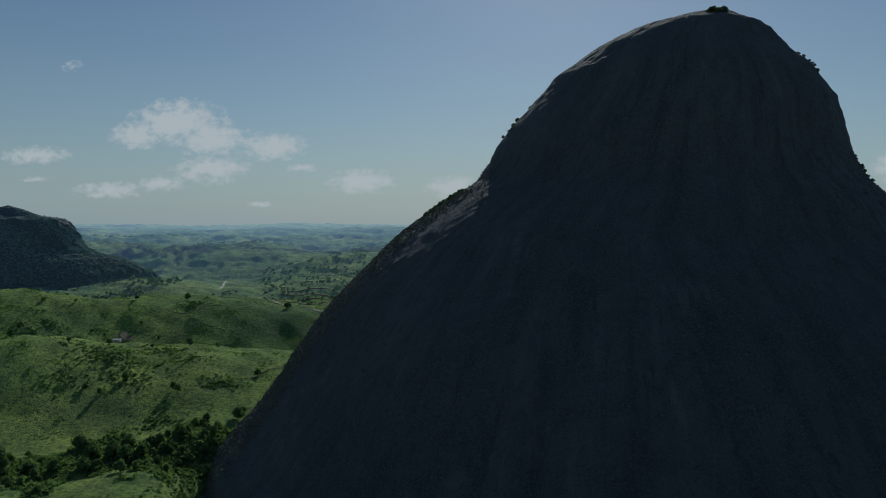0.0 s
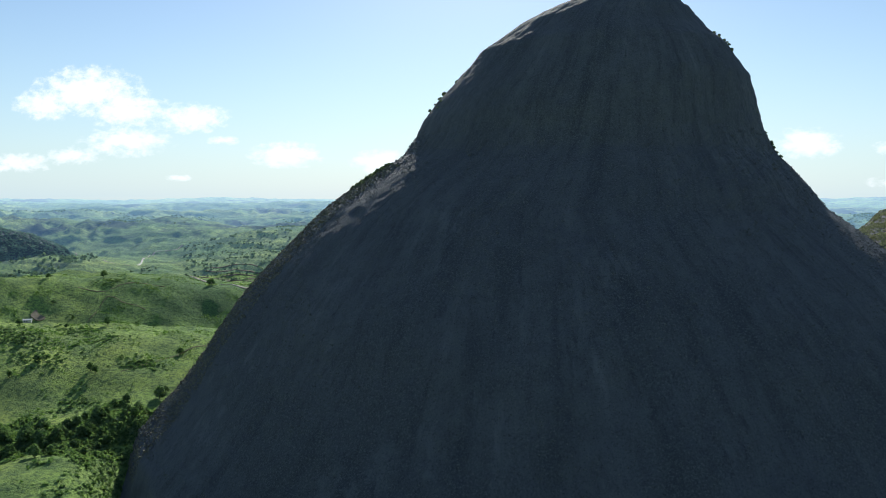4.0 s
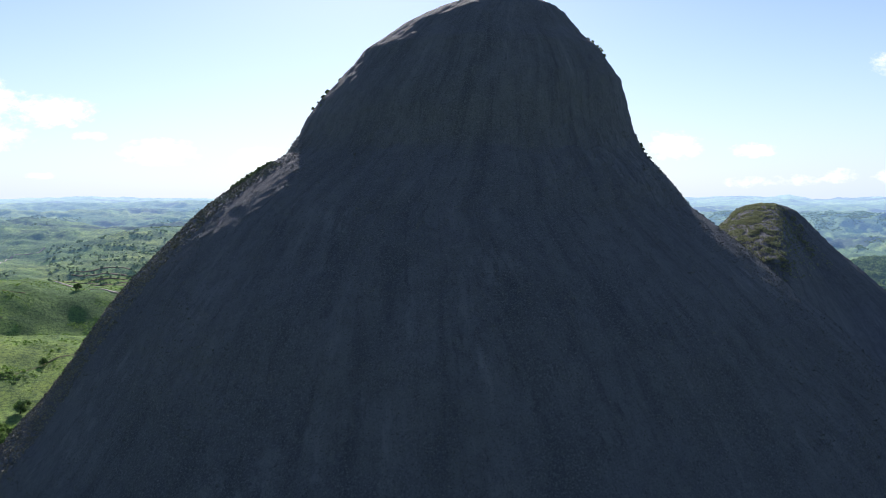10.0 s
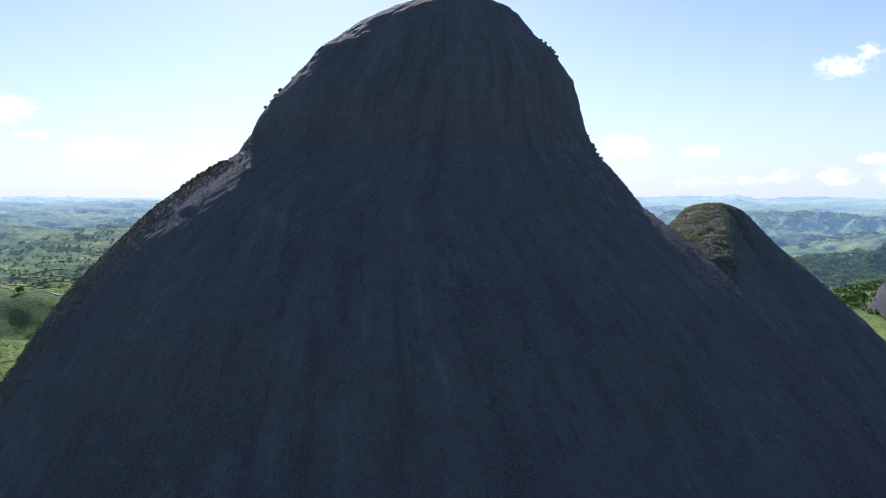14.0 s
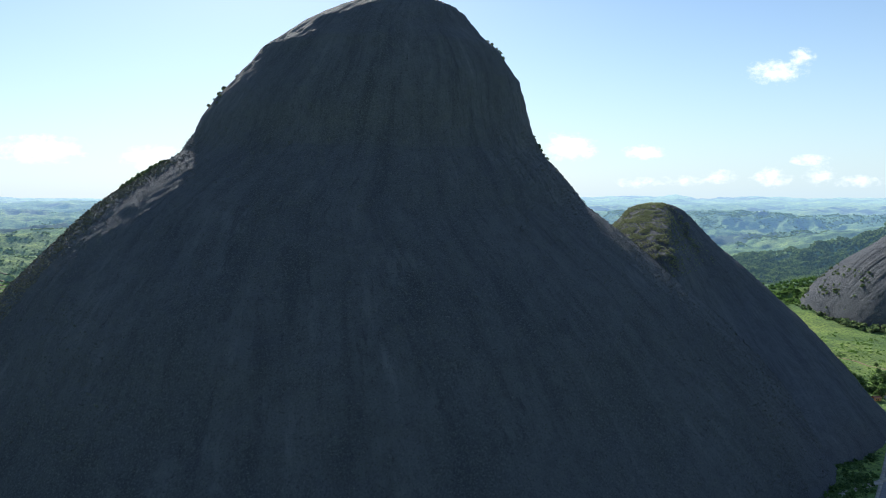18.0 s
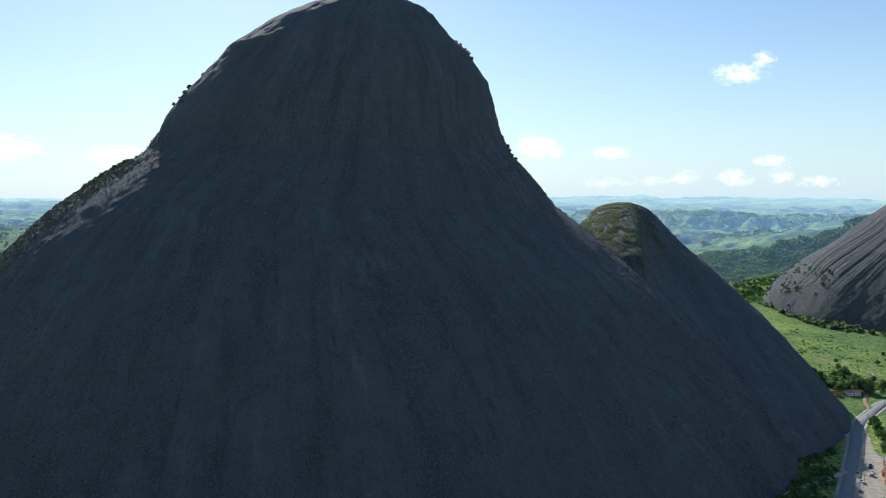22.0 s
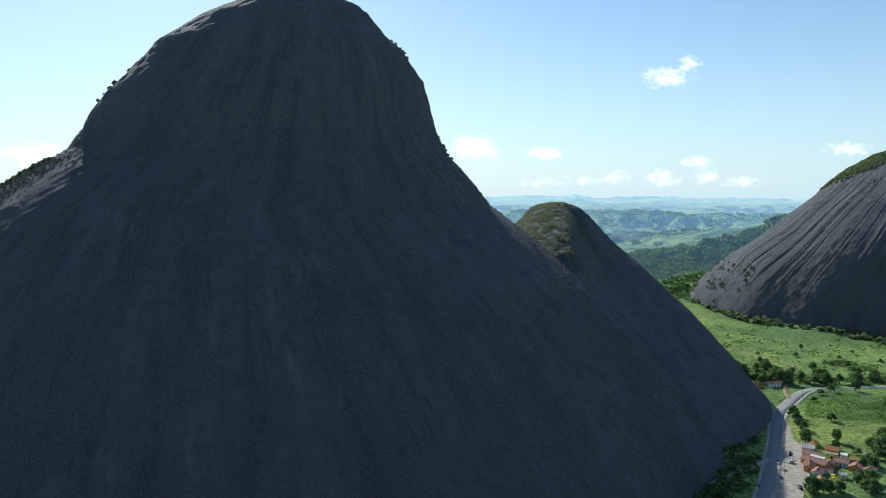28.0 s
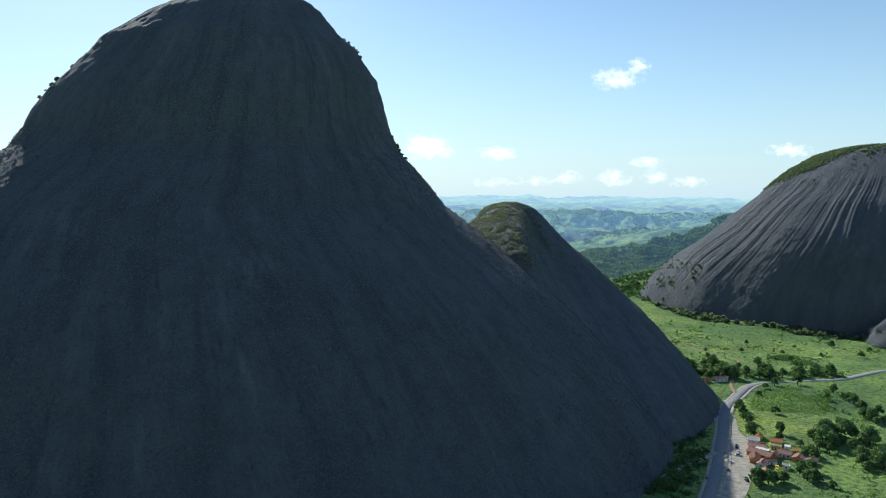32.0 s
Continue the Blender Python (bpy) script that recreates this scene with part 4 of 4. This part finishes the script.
    return np.min(np.hypot(np.asarray(x)[:, None] - ROAD_CURVE[None, :, 0], np.asarray(y)[:, None] - ROAD_CURVE[None, :, 1]), axis=1) > gap


# loose thickets on the slopes and along the rock's foot: bearing, distance, half width
THICKETS = [(-26.3, 835, 14), (-24.2, 801, 18), (-27.9, 911, 12), (-28.0, 771, 12), (-22.0, 699, 9), (-23.8, 772, 13), (-25.2, 816, 10), (-20.1, 542, 11), (-19.6, 563, 10), (-20.9, 521, 12), (-19.0, 581, 9),
            (-21.5, 837, 10), (-19.5, 803, 12), (-17.5, 746, 10), (-28.5, 1026, 16), (-30, 1011, 14), (-19.2, 1081, 9), (-16, 904, 12), (-18.3, 597, 10), (-17.6, 613, 10), (-16.8, 631, 10), (52.5, 573, 6), (53.3, 596, 5), (51.4, 520, 8), (50.4, 481, 8), (52.1, 497, 7), (52.9, 545, 6),
            (51.4, 889, 12), (52.7, 833, 12), (53.6, 799, 8), (50.9, 948, 12), (54.6, 796, 8), (58.7, 915, 8), (59.6, 913, 9), (60.5, 901, 7), (59.2, 836, 9), (60.9, 842, 9), (62.2, 854, 8), (55.8, 818, 9), (57.2, 822, 9)]
tufts = []
for az, d, r in THICKETS:
    cx, cy = polar(az, d)
    q = np.column_stack([cx + g.normal(size=90) * r * 1.1, cy + g.normal(size=90) * r * 0.8])
    tufts.append(np.column_stack([q, height(q[:, 0], q[:, 1]) - 0.2]))
tufts = np.vstack(tufts)
scatter("thickets", MAT_LEAF, tufts, g.uniform(0.7, 2.3, len(tufts)), 96, "dark green thickets on the pasture slopes", "bushes", 12, 0.42, None, 0.6)

W_PATCH, W_PATCH2 = flat_waves(91, 10, 45), flat_waves(92, 10, 130)


def clumpy(x, y, az, d):
    return np.clip(0.10 + 0.5 * (W_PATCH(x, y) + 0.7 * W_PATCH2(x, y) - 0.35), 0, 1)


spots = on_ground(g, 9000, -34, -15.5, 568, 700, lambda x, y, az, d: np.clip(1.5 - np.abs(d - 626 - 14 * np.sin(az * 0.9)) / 28 + 0.4 * W_PATCH(x, y), 0, 1))
scatter("gully_bushes", MAT_LEAF, spots, g.uniform(1.0, 2.6, len(spots)), 95, "thick green bushes filling the gully", "bushes", 12, 0.45)
spots = on_ground(g, 52000, -34, -6, 500, 1200, clumpy)
scatter("scrub", MAT_SHRUB, spots, g.uniform(0.3, 1.2, len(spots)), 83, "low green scrub dotted over the hills", "scrub", 6, 0.5)
spots = on_ground(g, 13000, 44, 68, 430, 1120, clumpy)
spots = spots[(np.hypot(spots[:, 0] - 470, spots[:, 1] - 296) > 52) & off_road(spots[:, 0], spots[:, 1], 22)]
scatter("scrub", MAT_SHRUB, spots, g.uniform(0.5, 1.6, len(spots)), 84, "low green scrub in the valley pasture", "scrub", 7, 0.5)
spots = on_ground(g, 1300, 44, 55, 330, 600, lambda x, y, az, d: np.clip(0.7 + 0.5 * W_PATCH(x, y), 0, 1))
spots = spots[(spots[:, 1] - 0.617 * spots[:, 0] > 46) & off_road(spots[:, 0], spots[:, 1], 9)]
scatter("foot_bushes", MAT_LEAF, spots, g.uniform(0.8, 2.4, len(spots)), 99, "dark bushes in the rock's shadow beside the road", "bushes", 12, 0.45)
# dense field of taller growth inside the road's bend
spots = on_ground(g, 17000, 54, 63, 620, 800, lambda x, y, az, d: np.clip(3.2 * (1 - np.hypot((d - 716) / 46, (az - 59.2) / 3.3) + 0.25 * W_PATCH(x, y)), 0, 1))
spots = spots[off_road(spots[:, 0], spots[:, 1], 12)]
scatter("scrub", MAT_SHRUB, spots, g.uniform(0.3, 0.65, len(spots)), 85, "dense field of tall green weeds inside the road bend", "scrub", 6, 0.5)


def woods(name, n, az0, az1, d0, d1, keep, lo, hi, seed, label, mat=MAT_LEAF):
    spots = on_ground(g, n, az0, az1, d0, d1, keep)
    scatter(name, mat, spots, g.uniform(lo, hi, len(spots)), seed, label, "woods", 10, 0.45, 1)


def belt(bearings, dists, half):
    def keep(x, y, az, d):
        m = np.interp(az, bearings, dists)
        return np.clip(1.25 - np.abs(d - m) / half + 0.3 * W_PATCH2(x, y), 0, 1)
    return keep


woods("dome_foot_trees", 2600, 49, 68, 1050, 1320, belt([49, 52, 56, 60, 63, 68], [1285, 1195, 1128, 1094, 1082, 1076], 17), 3.6, 6.8, 86, "line of dark trees along the dome's foot", MAT_OLIVE)
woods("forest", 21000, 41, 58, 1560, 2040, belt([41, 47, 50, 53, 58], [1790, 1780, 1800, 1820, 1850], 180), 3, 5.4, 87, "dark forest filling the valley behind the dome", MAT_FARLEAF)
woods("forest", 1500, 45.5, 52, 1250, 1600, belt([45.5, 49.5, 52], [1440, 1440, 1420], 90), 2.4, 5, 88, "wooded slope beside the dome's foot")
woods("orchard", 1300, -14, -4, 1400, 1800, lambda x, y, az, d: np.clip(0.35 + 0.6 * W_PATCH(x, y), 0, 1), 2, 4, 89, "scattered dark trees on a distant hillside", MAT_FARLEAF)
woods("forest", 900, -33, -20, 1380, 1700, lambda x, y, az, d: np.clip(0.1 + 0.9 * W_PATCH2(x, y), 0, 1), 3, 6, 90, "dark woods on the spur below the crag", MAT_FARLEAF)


def far_patch(level):
    return lambda x, y, az, d: np.clip(2.5 * (W_BIG(y, x) + 0.5 * W_PATCH2(x, y) - level), 0, 1)


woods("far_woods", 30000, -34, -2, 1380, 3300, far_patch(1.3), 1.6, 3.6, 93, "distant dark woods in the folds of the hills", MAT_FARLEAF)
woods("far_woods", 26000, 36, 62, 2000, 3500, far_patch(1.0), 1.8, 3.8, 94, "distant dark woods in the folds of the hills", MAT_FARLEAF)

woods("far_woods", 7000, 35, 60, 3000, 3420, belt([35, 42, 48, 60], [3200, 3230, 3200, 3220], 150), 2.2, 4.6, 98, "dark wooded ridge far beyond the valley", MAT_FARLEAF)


# ---- the roadside village ----
MAT_TILE = {k: simple("roof_tiles_" + k, a, b, 1.2, 0.9, 0, 0.04, (6, 1, 1)) for k, a, b in (
    ("red", (0.29, 0.14, 0.105), (0.42, 0.24, 0.185)), ("orange", (0.42, 0.17, 0.07), (0.55, 0.27, 0.13)), ("ochre", (0.45, 0.30, 0.08), (0.55, 0.38, 0.14)),
    ("brown", (0.16, 0.075, 0.05), (0.27, 0.13, 0.09)))}
MAT_CONCRETE = simple("weathered_concrete", (0.22, 0.22, 0.21), (0.36, 0.35, 0.33), 0.5, 0.9, 0, 0.02)
MAT_WALL = {k: simple("plaster_" + k, a, b, 0.8, 0.85) for k, a, b in (
    ("white", (0.62, 0.60, 0.55), (0.78, 0.76, 0.72)), ("yellow", (0.62, 0.42, 0.08), (0.74, 0.54, 0.12)), ("orange", (0.60, 0.25, 0.08), (0.70, 0.34, 0.13)))}
MAT_WOOD = simple("door_wood", (0.11, 0.06, 0.035), (0.2, 0.12, 0.07), 4, 0.7)
MAT_GLASS = simple("window_glass", (0.02, 0.025, 0.03), (0.035, 0.04, 0.045), 2, 0.12)
MAT_YELLOW = simple("yellow_paint", (0.70, 0.50, 0.03), (0.80, 0.60, 0.05), 1, 0.45)
MAT_RUBBER = simple("rubber", (0.018, 0.018, 0.018), (0.03, 0.03, 0.03), 4, 0.9)
MAT_STEEL = simple("steel", (0.35, 0.35, 0.36), (0.5, 0.5, 0.5), 3, 0.4, 0.9)


def paint(name, c):
    return simple(name, tuple(0.9 * q for q in c), c, 0.7, 0.3)


PAINTS = [("white", paint("white_car_paint", (0.78, 0.78, 0.77))), ("dark blue", paint("blue_car_paint", (0.03, 0.06, 0.22))), ("grey", paint("grey_car_paint", (0.22, 0.23, 0.24))),
          ("silver", paint("silver_car_paint", (0.5, 0.51, 0.52))), ("red", paint("red_car_paint", (0.35, 0.03, 0.03))), ("black", paint("black_car_paint", (0.025, 0.025, 0.028)))]


def box(bm, x0, x1, y0, y1, z0, z1, bevel=0.0):
    r = bmesh.ops.create_cube(bm, size=1.0, matrix=Matrix.Translation(((x0 + x1) / 2, (y0 + y1) / 2, (z0 + z1) / 2)) @ Matrix.Diagonal((x1 - x0, y1 - y0, z1 - z0, 1)))
    if bevel:
        es = list({e for v in r["verts"] for e in v.link_edges})
        bmesh.ops.bevel(bm, geom=es, offset=bevel, segments=1, affect="EDGES")


def box_part(name, dims, mat, parent, label="", bevel=0.0):
    bm = bmesh.new()
    box(bm, *dims, bevel)
    return part(name, to_mesh(bm, name, mat), parent, label)


def roof_slope(name, w, d, h0, h1, sign, mat, parent):
    """One pitch of a tiled roof, with raised rows of tiles."""
    bm = bmesh.new()
    over, rows = 0.5, max(6, int(w / 0.9))
    for i in range(rows):
        x0, x1 = -w / 2 - over + (w + 2 * over) * i / rows, -w / 2 - over + (w + 2 * over) * (i + 1) / rows
        xm = (x0 + x1) / 2
        e, r = sign * (d / 2 + over), 0.0
        ze = h0 - (h1 - h0) * over / (d / 2)
        top = [bm.verts.new(p) for p in ((x0, e, ze), (xm, e, ze + 0.07), (x1, e, ze), (x1, r, h1), (xm, r, h1 + 0.07), (x0, r, h1))]
        low = [bm.verts.new((v.co.x, v.co.y, v.co.z - (0.16 if k in (0, 2, 3, 5) else 0.23))) for k, v in enumerate(top)]
        bm.faces.new((top[0], top[1], top[4], top[5])), bm.faces.new((top[1], top[2], top[3], top[4]))
        bm.faces.new((low[0], low[5], low[4], low[1])), bm.faces.new((low[1], low[4], low[3], low[2]))
        bm.faces.new((top[0], low[0], low[1], top[1])), bm.faces.new((top[1], low[1], low[2], top[2]))
        if i == 0:
            bm.faces.new((top[0], top[5], low[5], low[0]))
        if i == rows - 1:
            bm.faces.new((top[2], low[2], low[3], top[3]))
    bmesh.ops.remove_doubles(bm, verts=bm.verts, dist=0.001)
    return part(name, to_mesh(bm, name, mat), parent)


def house(x, y, turn, w, d, h, rise, wall, roof, label, windows=2):
    """A one-storey house, ridge along its width; rise 0 gives a flat slab roof."""
    root = tagged(new("house"), label, "house", "roadside village")
    root.matrix_basis = Matrix.Translation((x, y, float(height(x, y)))) @ Matrix.Rotation(radians(turn), 4, "Z")
    bm = bmesh.new()
    box(bm, -w / 2, w / 2, -d / 2, d / 2, -0.6, h)
    if rise:
        for s in (-1, 1):
            v = [bm.verts.new(p) for p in ((s * w / 2, -d / 2, h), (s * w / 2, d / 2, h), (s * w / 2, 0, h + rise), (s * (w / 2 - 0.2), -d / 2, h), (s * (w / 2 - 0.2), d / 2, h), (s * (w / 2 - 0.2), 0, h + rise))]
            bm.faces.new(v[:3]), bm.faces.new(v[3:])
            bm.faces.new((v[0], v[2], v[5], v[3])), bm.faces.new((v[1], v[4], v[5], v[2]))
    part("wall", to_mesh(bm, "wall", wall), root)
    if rise:
        roof_slope("roof_slope", w, d, h, h + rise, 1, roof, root)
        roof_slope("roof_slope", w, d, h, h + rise, -1, roof, root)
        box_part("ridge", (-w / 2 - 0.5, w / 2 + 0.5, -0.18, 0.18, h + rise - 0.02, h + rise + 0.2), roof, root, "", 0.06)
    else:
        box_part("roof_slab", (-w / 2 - 0.3, w / 2 + 0.3, -d / 2 - 0.3, d / 2 + 0.3, h, h + 0.2), roof, root)
        for y0, y1 in ((-d / 2 - 0.3, -d / 2 - 0.1), (d / 2 + 0.1, d / 2 + 0.3)):
            box_part("parapet", (-w / 2 - 0.3, w / 2 + 0.3, y0, y1, h + 0.2, h + 0.5), wall, root)
    for s in (-1, 1):
        box_part("door", (-0.45, 0.45, s * d / 2 - 0.05, s * d / 2 + 0.06, 0, 2.1), MAT_WOOD, root)
        for k in range(windows):
            cx = w * (0.3 if k % 2 else -0.3) * (1 if k < 2 else 0.55)
            fr = box_part("window", (cx - 0.65, cx + 0.65, s * d / 2 - 0.05, s * d / 2 + 0.05, 1.0, 2.1), MAT_WALL["white"], root)
            box_part("pane", (cx - 0.55, cx + 0.55, s * d / 2 - 0.06, s * d / 2 + 0.07, 1.1, 2.0), MAT_GLASS, fr)
        fr = box_part("window", (s * w / 2 - 0.05, s * w / 2 + 0.05, -0.65, 0.65, 1.0, 2.1), MAT_WALL["white"], root)
        box_part("pane", (s * w / 2 - 0.06, s * w / 2 + 0.07, -0.55, 0.55, 1.1, 2.0), MAT_GLASS, fr)
    return root


T = MAT_TILE
house(497, 319, 33, 11, 8, 3.2, 0, MAT_WALL["white"], MAT_CONCRETE, "low building with a flat grey concrete roof")
house(509, 322, 33, 5, 5, 3.0, 1.2, MAT_WALL["yellow"], T["orange"], "small yellow hut with an orange tiled roof", 1)
house(508, 307, -57, 8, 7, 3.4, 1.6, MAT_WALL["yellow"], T["orange"], "yellow house with an orange tiled roof")
house(487, 309, -72, 12, 6.5, 3.2, 1.4, MAT_WALL["white"], T["red"], "long white house with a terracotta roof")
house(474, 298, -84, 17, 8, 3.6, 2.0, MAT_WALL["orange"], T["red"], "large roadside restaurant with a terracotta roof")
house(464, 296, 33, 12, 7, 3.2, 1.7, MAT_WALL["orange"], T["brown"], "long annex with a brownish tiled roof")
house(459, 287, 20, 9, 6, 3.0, 1.5, MAT_WALL["white"], T["red"], "end wing with a faded terracotta roof")
house(482, 302, -76, 9, 4.5, 3.2, 0, MAT_WALL["white"], MAT_WALL["white"], "white building with a flat whitewashed roof")
house(490, 289, -70, 9, 7.5, 3.2, 1.7, MAT_WALL["white"], T["red"], "white house with a terracotta roof")
house(490, 278.5, 20, 9, 8, 3.1, 1.7, MAT_WALL["orange"], T["red"], "orange-walled house with a terracotta roof")
house(503, 287, -57, 6, 6, 3.2, 1.4, MAT_WALL["yellow"], T["ochre"], "yellow house with an ochre roof", 1)
house(501, 294, 33, 4.5, 4, 4.2, 0, MAT_WALL["white"], MAT_WALL["white"], "white boxy water-tank building", 1)
house(492, 270.5, 10, 8, 6.5, 3.0, 1.5, MAT_WALL["white"], T["red"], "small house with a reddish tiled roof")
house(468, 287, -30, 8, 5, 2.8, 1.0, MAT_WALL["white"], T["brown"], "low lean-to with a weathered brown roof", 1)
house(481, 292, 12, 7, 5.5, 3.0, 1.3, MAT_WALL["yellow"], T["red"], "small yellow house with a faded tiled roof", 1)
house(498, 301, -62, 7, 4.5, 3.0, 0, MAT_WALL["yellow"], MAT_CONCRETE, "yellow outbuilding with a flat grey roof", 1)
house(447, 277, 33, 5.5, 5, 3.0, 1.3, MAT_WALL["orange"], T["orange"], "small orange kiosk with a tiled roof", 1)
house(468, 275, 33, 4.5, 4, 2.8, 0, MAT_WALL["white"], MAT_CONCRETE, "small white shed with a flat roof", 1)
house(634, 446, -20, 13, 7, 3.2, 1.6, MAT_WALL["white"], T["red"], "farmhouse with a red tiled roof by the bend")
house(620, 452, -20, 6, 5, 2.8, 1.1, MAT_WALL["orange"], T["brown"], "small outbuilding with a brown roof", 1)

house(*polar(-24.38, 1012), 10, 9, 6, 3.0, 1.0, MAT_WALL["white"], MAT_WALL["white"], "small white farm shed on the far hillside", 1)


def slide(x, y, turn):
    """A yellow playground slide: tower with ladder, platform and bent chute."""
    root = tagged(new("playground_slide"), "bright yellow playground slide beside the houses", "slide")
    root.matrix_basis = Matrix.Translation((x, y, float(height(x, y)))) @ Matrix.Rotation(radians(turn), 4, "Z")
    for sx2 in (-0.9, 0.9):
        for sy2 in (-0.9, 0.9):
            box_part("post", (sx2 - 0.1, sx2 + 0.1, sy2 - 0.1, sy2 + 0.1, -0.3, 4.4), MAT_YELLOW, root, "", 0.03)
    box_part("platform", (-1.1, 1.1, -1.1, 1.1, 2.6, 2.75), MAT_YELLOW, root)
    box_part("canopy", (-1.3, 1.3, -1.3, 1.3, 4.4, 4.6), MAT_YELLOW, root, "", 0.08)
    for k in range(7):
        box_part("rung", (-0.9, 0.9, 1.0, 1.1, 0.3 + 0.35 * k, 0.4 + 0.35 * k), MAT_STEEL, root)
    bm = bmesh.new()
    prev = None
    for i in range(15):
        s = i / 14
        c = Vector((2.2 * math.sin(2.6 * s), -1.1 - 5.5 * s, 2.75 - 2.45 * s ** 0.85))
        ring = [bm.verts.new(c + Vector(o)) for o in ((-0.7, 0, 0.5), (-0.6, 0, 0), (0.6, 0, 0), (0.7, 0, 0.5), (0.8, 0, 0.5), (0.68, 0, -0.1), (-0.68, 0, -0.1), (-0.8, 0, 0.5))]
        if prev:
            for k in range(8):
                bm.faces.new((prev[k - 1], prev[k], ring[k], ring[k - 1]))
        prev = ring
    part("chute", to_mesh(bm, "chute", MAT_YELLOW), root)


slide(457, 275, 40)


def make_car(colour, mat, high=1.45, length=4.3):
    """A parked car: shaped body, cabin with panes, four wheels with rims, lamps."""
    root = tagged(new("car"), "parked " + colour + " car on the gravel lot", "car", "parked cars")
    L, Wd = length, 1.72
    side = [(-L / 2, 0.35), (-L / 2 + 0.05, 0.8), (-L / 2 + 0.25, 0.92), (-L / 4, 0.95), (L / 4, 0.93), (L / 2 - 0.2, 0.72), (L / 2, 0.55), (L / 2 - 0.03, 0.3)]
    bm = bmesh.new()
    a = [bm.verts.new((x, -Wd / 2, z)) for x, z in side]
    b = [bm.verts.new((x, Wd / 2, z)) for x, z in side]
    bm.faces.new(a), bm.faces.new(b[::-1])
    for i in range(len(side)):
        bm.faces.new((a[i - 1], b[i - 1], b[i], a[i]))
    bmesh.ops.bevel(bm, geom=list(bm.edges), offset=0.05, segments=2, affect="EDGES")
    part("body", to_mesh(bm, "body", mat), root)
    bm = bmesh.new()
    r = bmesh.ops.create_cube(bm, size=1.0, matrix=Matrix.Translation((-0.25, 0, (0.9 + high) / 2)) @ Matrix.Diagonal((L * 0.52, Wd * 0.92, high - 0.9, 1)))
    for v in r["verts"]:
        if v.co.z > 1.1:
            v.co.x, v.co.y = -0.25 + (v.co.x + 0.25) * 0.66, v.co.y * 0.82
    bmesh.ops.bevel(bm, geom=list(bm.edges), offset=0.06, segments=2, affect="EDGES")
    part("cabin", to_mesh(bm, "cabin", MAT_GLASS), root, "dark glass cabin")
    box_part("car_roof", (-0.25 - L * 0.17, -0.25 + L * 0.17, -Wd * 0.38, Wd * 0.38, high - 0.03, high + 0.03), mat, root, "", 0.02)
    for sx2 in (-1, 1):
        for sy2 in (-1, 1):
            bm = bmesh.new()
            bmesh.ops.create_cone(bm, cap_ends=True, segments=14, radius1=0.31, radius2=0.31, depth=0.2, matrix=Matrix.Translation((sx2 * L * 0.31, sy2 * (Wd / 2 - 0.08), 0.31)) @ Matrix.Rotation(math.pi / 2, 4, "X"))
            wheel = part("wheel", to_mesh(bm, "wheel", MAT_RUBBER), root)
            bm = bmesh.new()
            bmesh.ops.create_cone(bm, cap_ends=True, segments=10, radius1=0.18, radius2=0.18, depth=0.22, matrix=Matrix.Translation((sx2 * L * 0.31, sy2 * (Wd / 2 - 0.08), 0.31)) @ Matrix.Rotation(math.pi / 2, 4, "X"))
            part("rim", to_mesh(bm, "rim", MAT_STEEL), wheel)
        box_part("headlight", (L / 2 - 0.12, L / 2 + 0.01, sx2 * 0.62 - 0.15, sx2 * 0.62 + 0.15, 0.55, 0.68), MAT_STEEL, root)
        box_part("tail_light", (-L / 2 - 0.01, -L / 2 + 0.1, sx2 * 0.66 - 0.1, sx2 * 0.66 + 0.1, 0.62, 0.8), PAINTS[4][1], root)
    return root


MODELS = {c: make_car(c, m) for c, m in PAINTS if c != "red"}
VAN = make_car("tall white", PAINTS[0][1], 1.95, 4.9)
VAN["label"] = "parked white van on the gravel lot"
LOT = [("white", 469, 312.5, 40), ("dark blue", 480, 321.6, 30), ("silver", 448, 305.6, 35), ("grey", 458, 315.8, 33), ("silver", 453, 311.9, 33), ("black", 425.7, 277, 60),
       ("grey", 429, 279.5, 60), ("white", 446, 303, 30), ("white", 522, 370.5, 32), ("grey", 432, 295.5, 33), ("black", 476, 319, 33)]
done = set()
for colour, x, y, turn in LOT:
    m = Matrix.Translation((x, y, float(height(x, y)) + 0.12)) @ Matrix.Rotation(radians(turn), 4, "Z")
    if colour in done:
        copy_thing(MODELS[colour], m)
    else:
        MODELS[colour].matrix_basis = m
        done.add(colour)
VAN.matrix_basis = Matrix.Translation((462.5, 308.2, float(height(462, 308)) + 0.12)) @ Matrix.Rotation(radians(-50), 4, "Z")


def make_pole():
    root = tagged(new("utility_pole"), "grey concrete utility pole by the road", "utility pole", "poles along the road")
    bm = bmesh.new()
    tube(bm, (0, 0, -0.6), (0, 0, 9.0), 0.2, 0.12, 8)
    part("post", to_mesh(bm, "post", MAT_CONCRETE), root)
    arm = box_part("crossarm", (-1.0, 1.0, -0.07, 0.07, 8.3, 8.45), MAT_CONCRETE, root)
    for k in (-0.85, 0.0, 0.85):
        box_part("insulator", (k - 0.05, k + 0.05, -0.05, 0.05, 8.45, 8.7), MAT_STEEL, arm)
    return root


POLE = make_pole()
POLES = [(404, 277), (440, 298.5), (476, 324.5), (514, 349.5), (566, 384), (622, 406.5), (668, 405)]
for i, (x, y) in enumerate(POLES):
    m = Matrix.Translation((x, y, float(height(x, y)))) @ Matrix.Rotation(radians(-55), 4, "Z")
    if i:
        copy_thing(POLE, m)
    else:
        POLE.matrix_basis = m
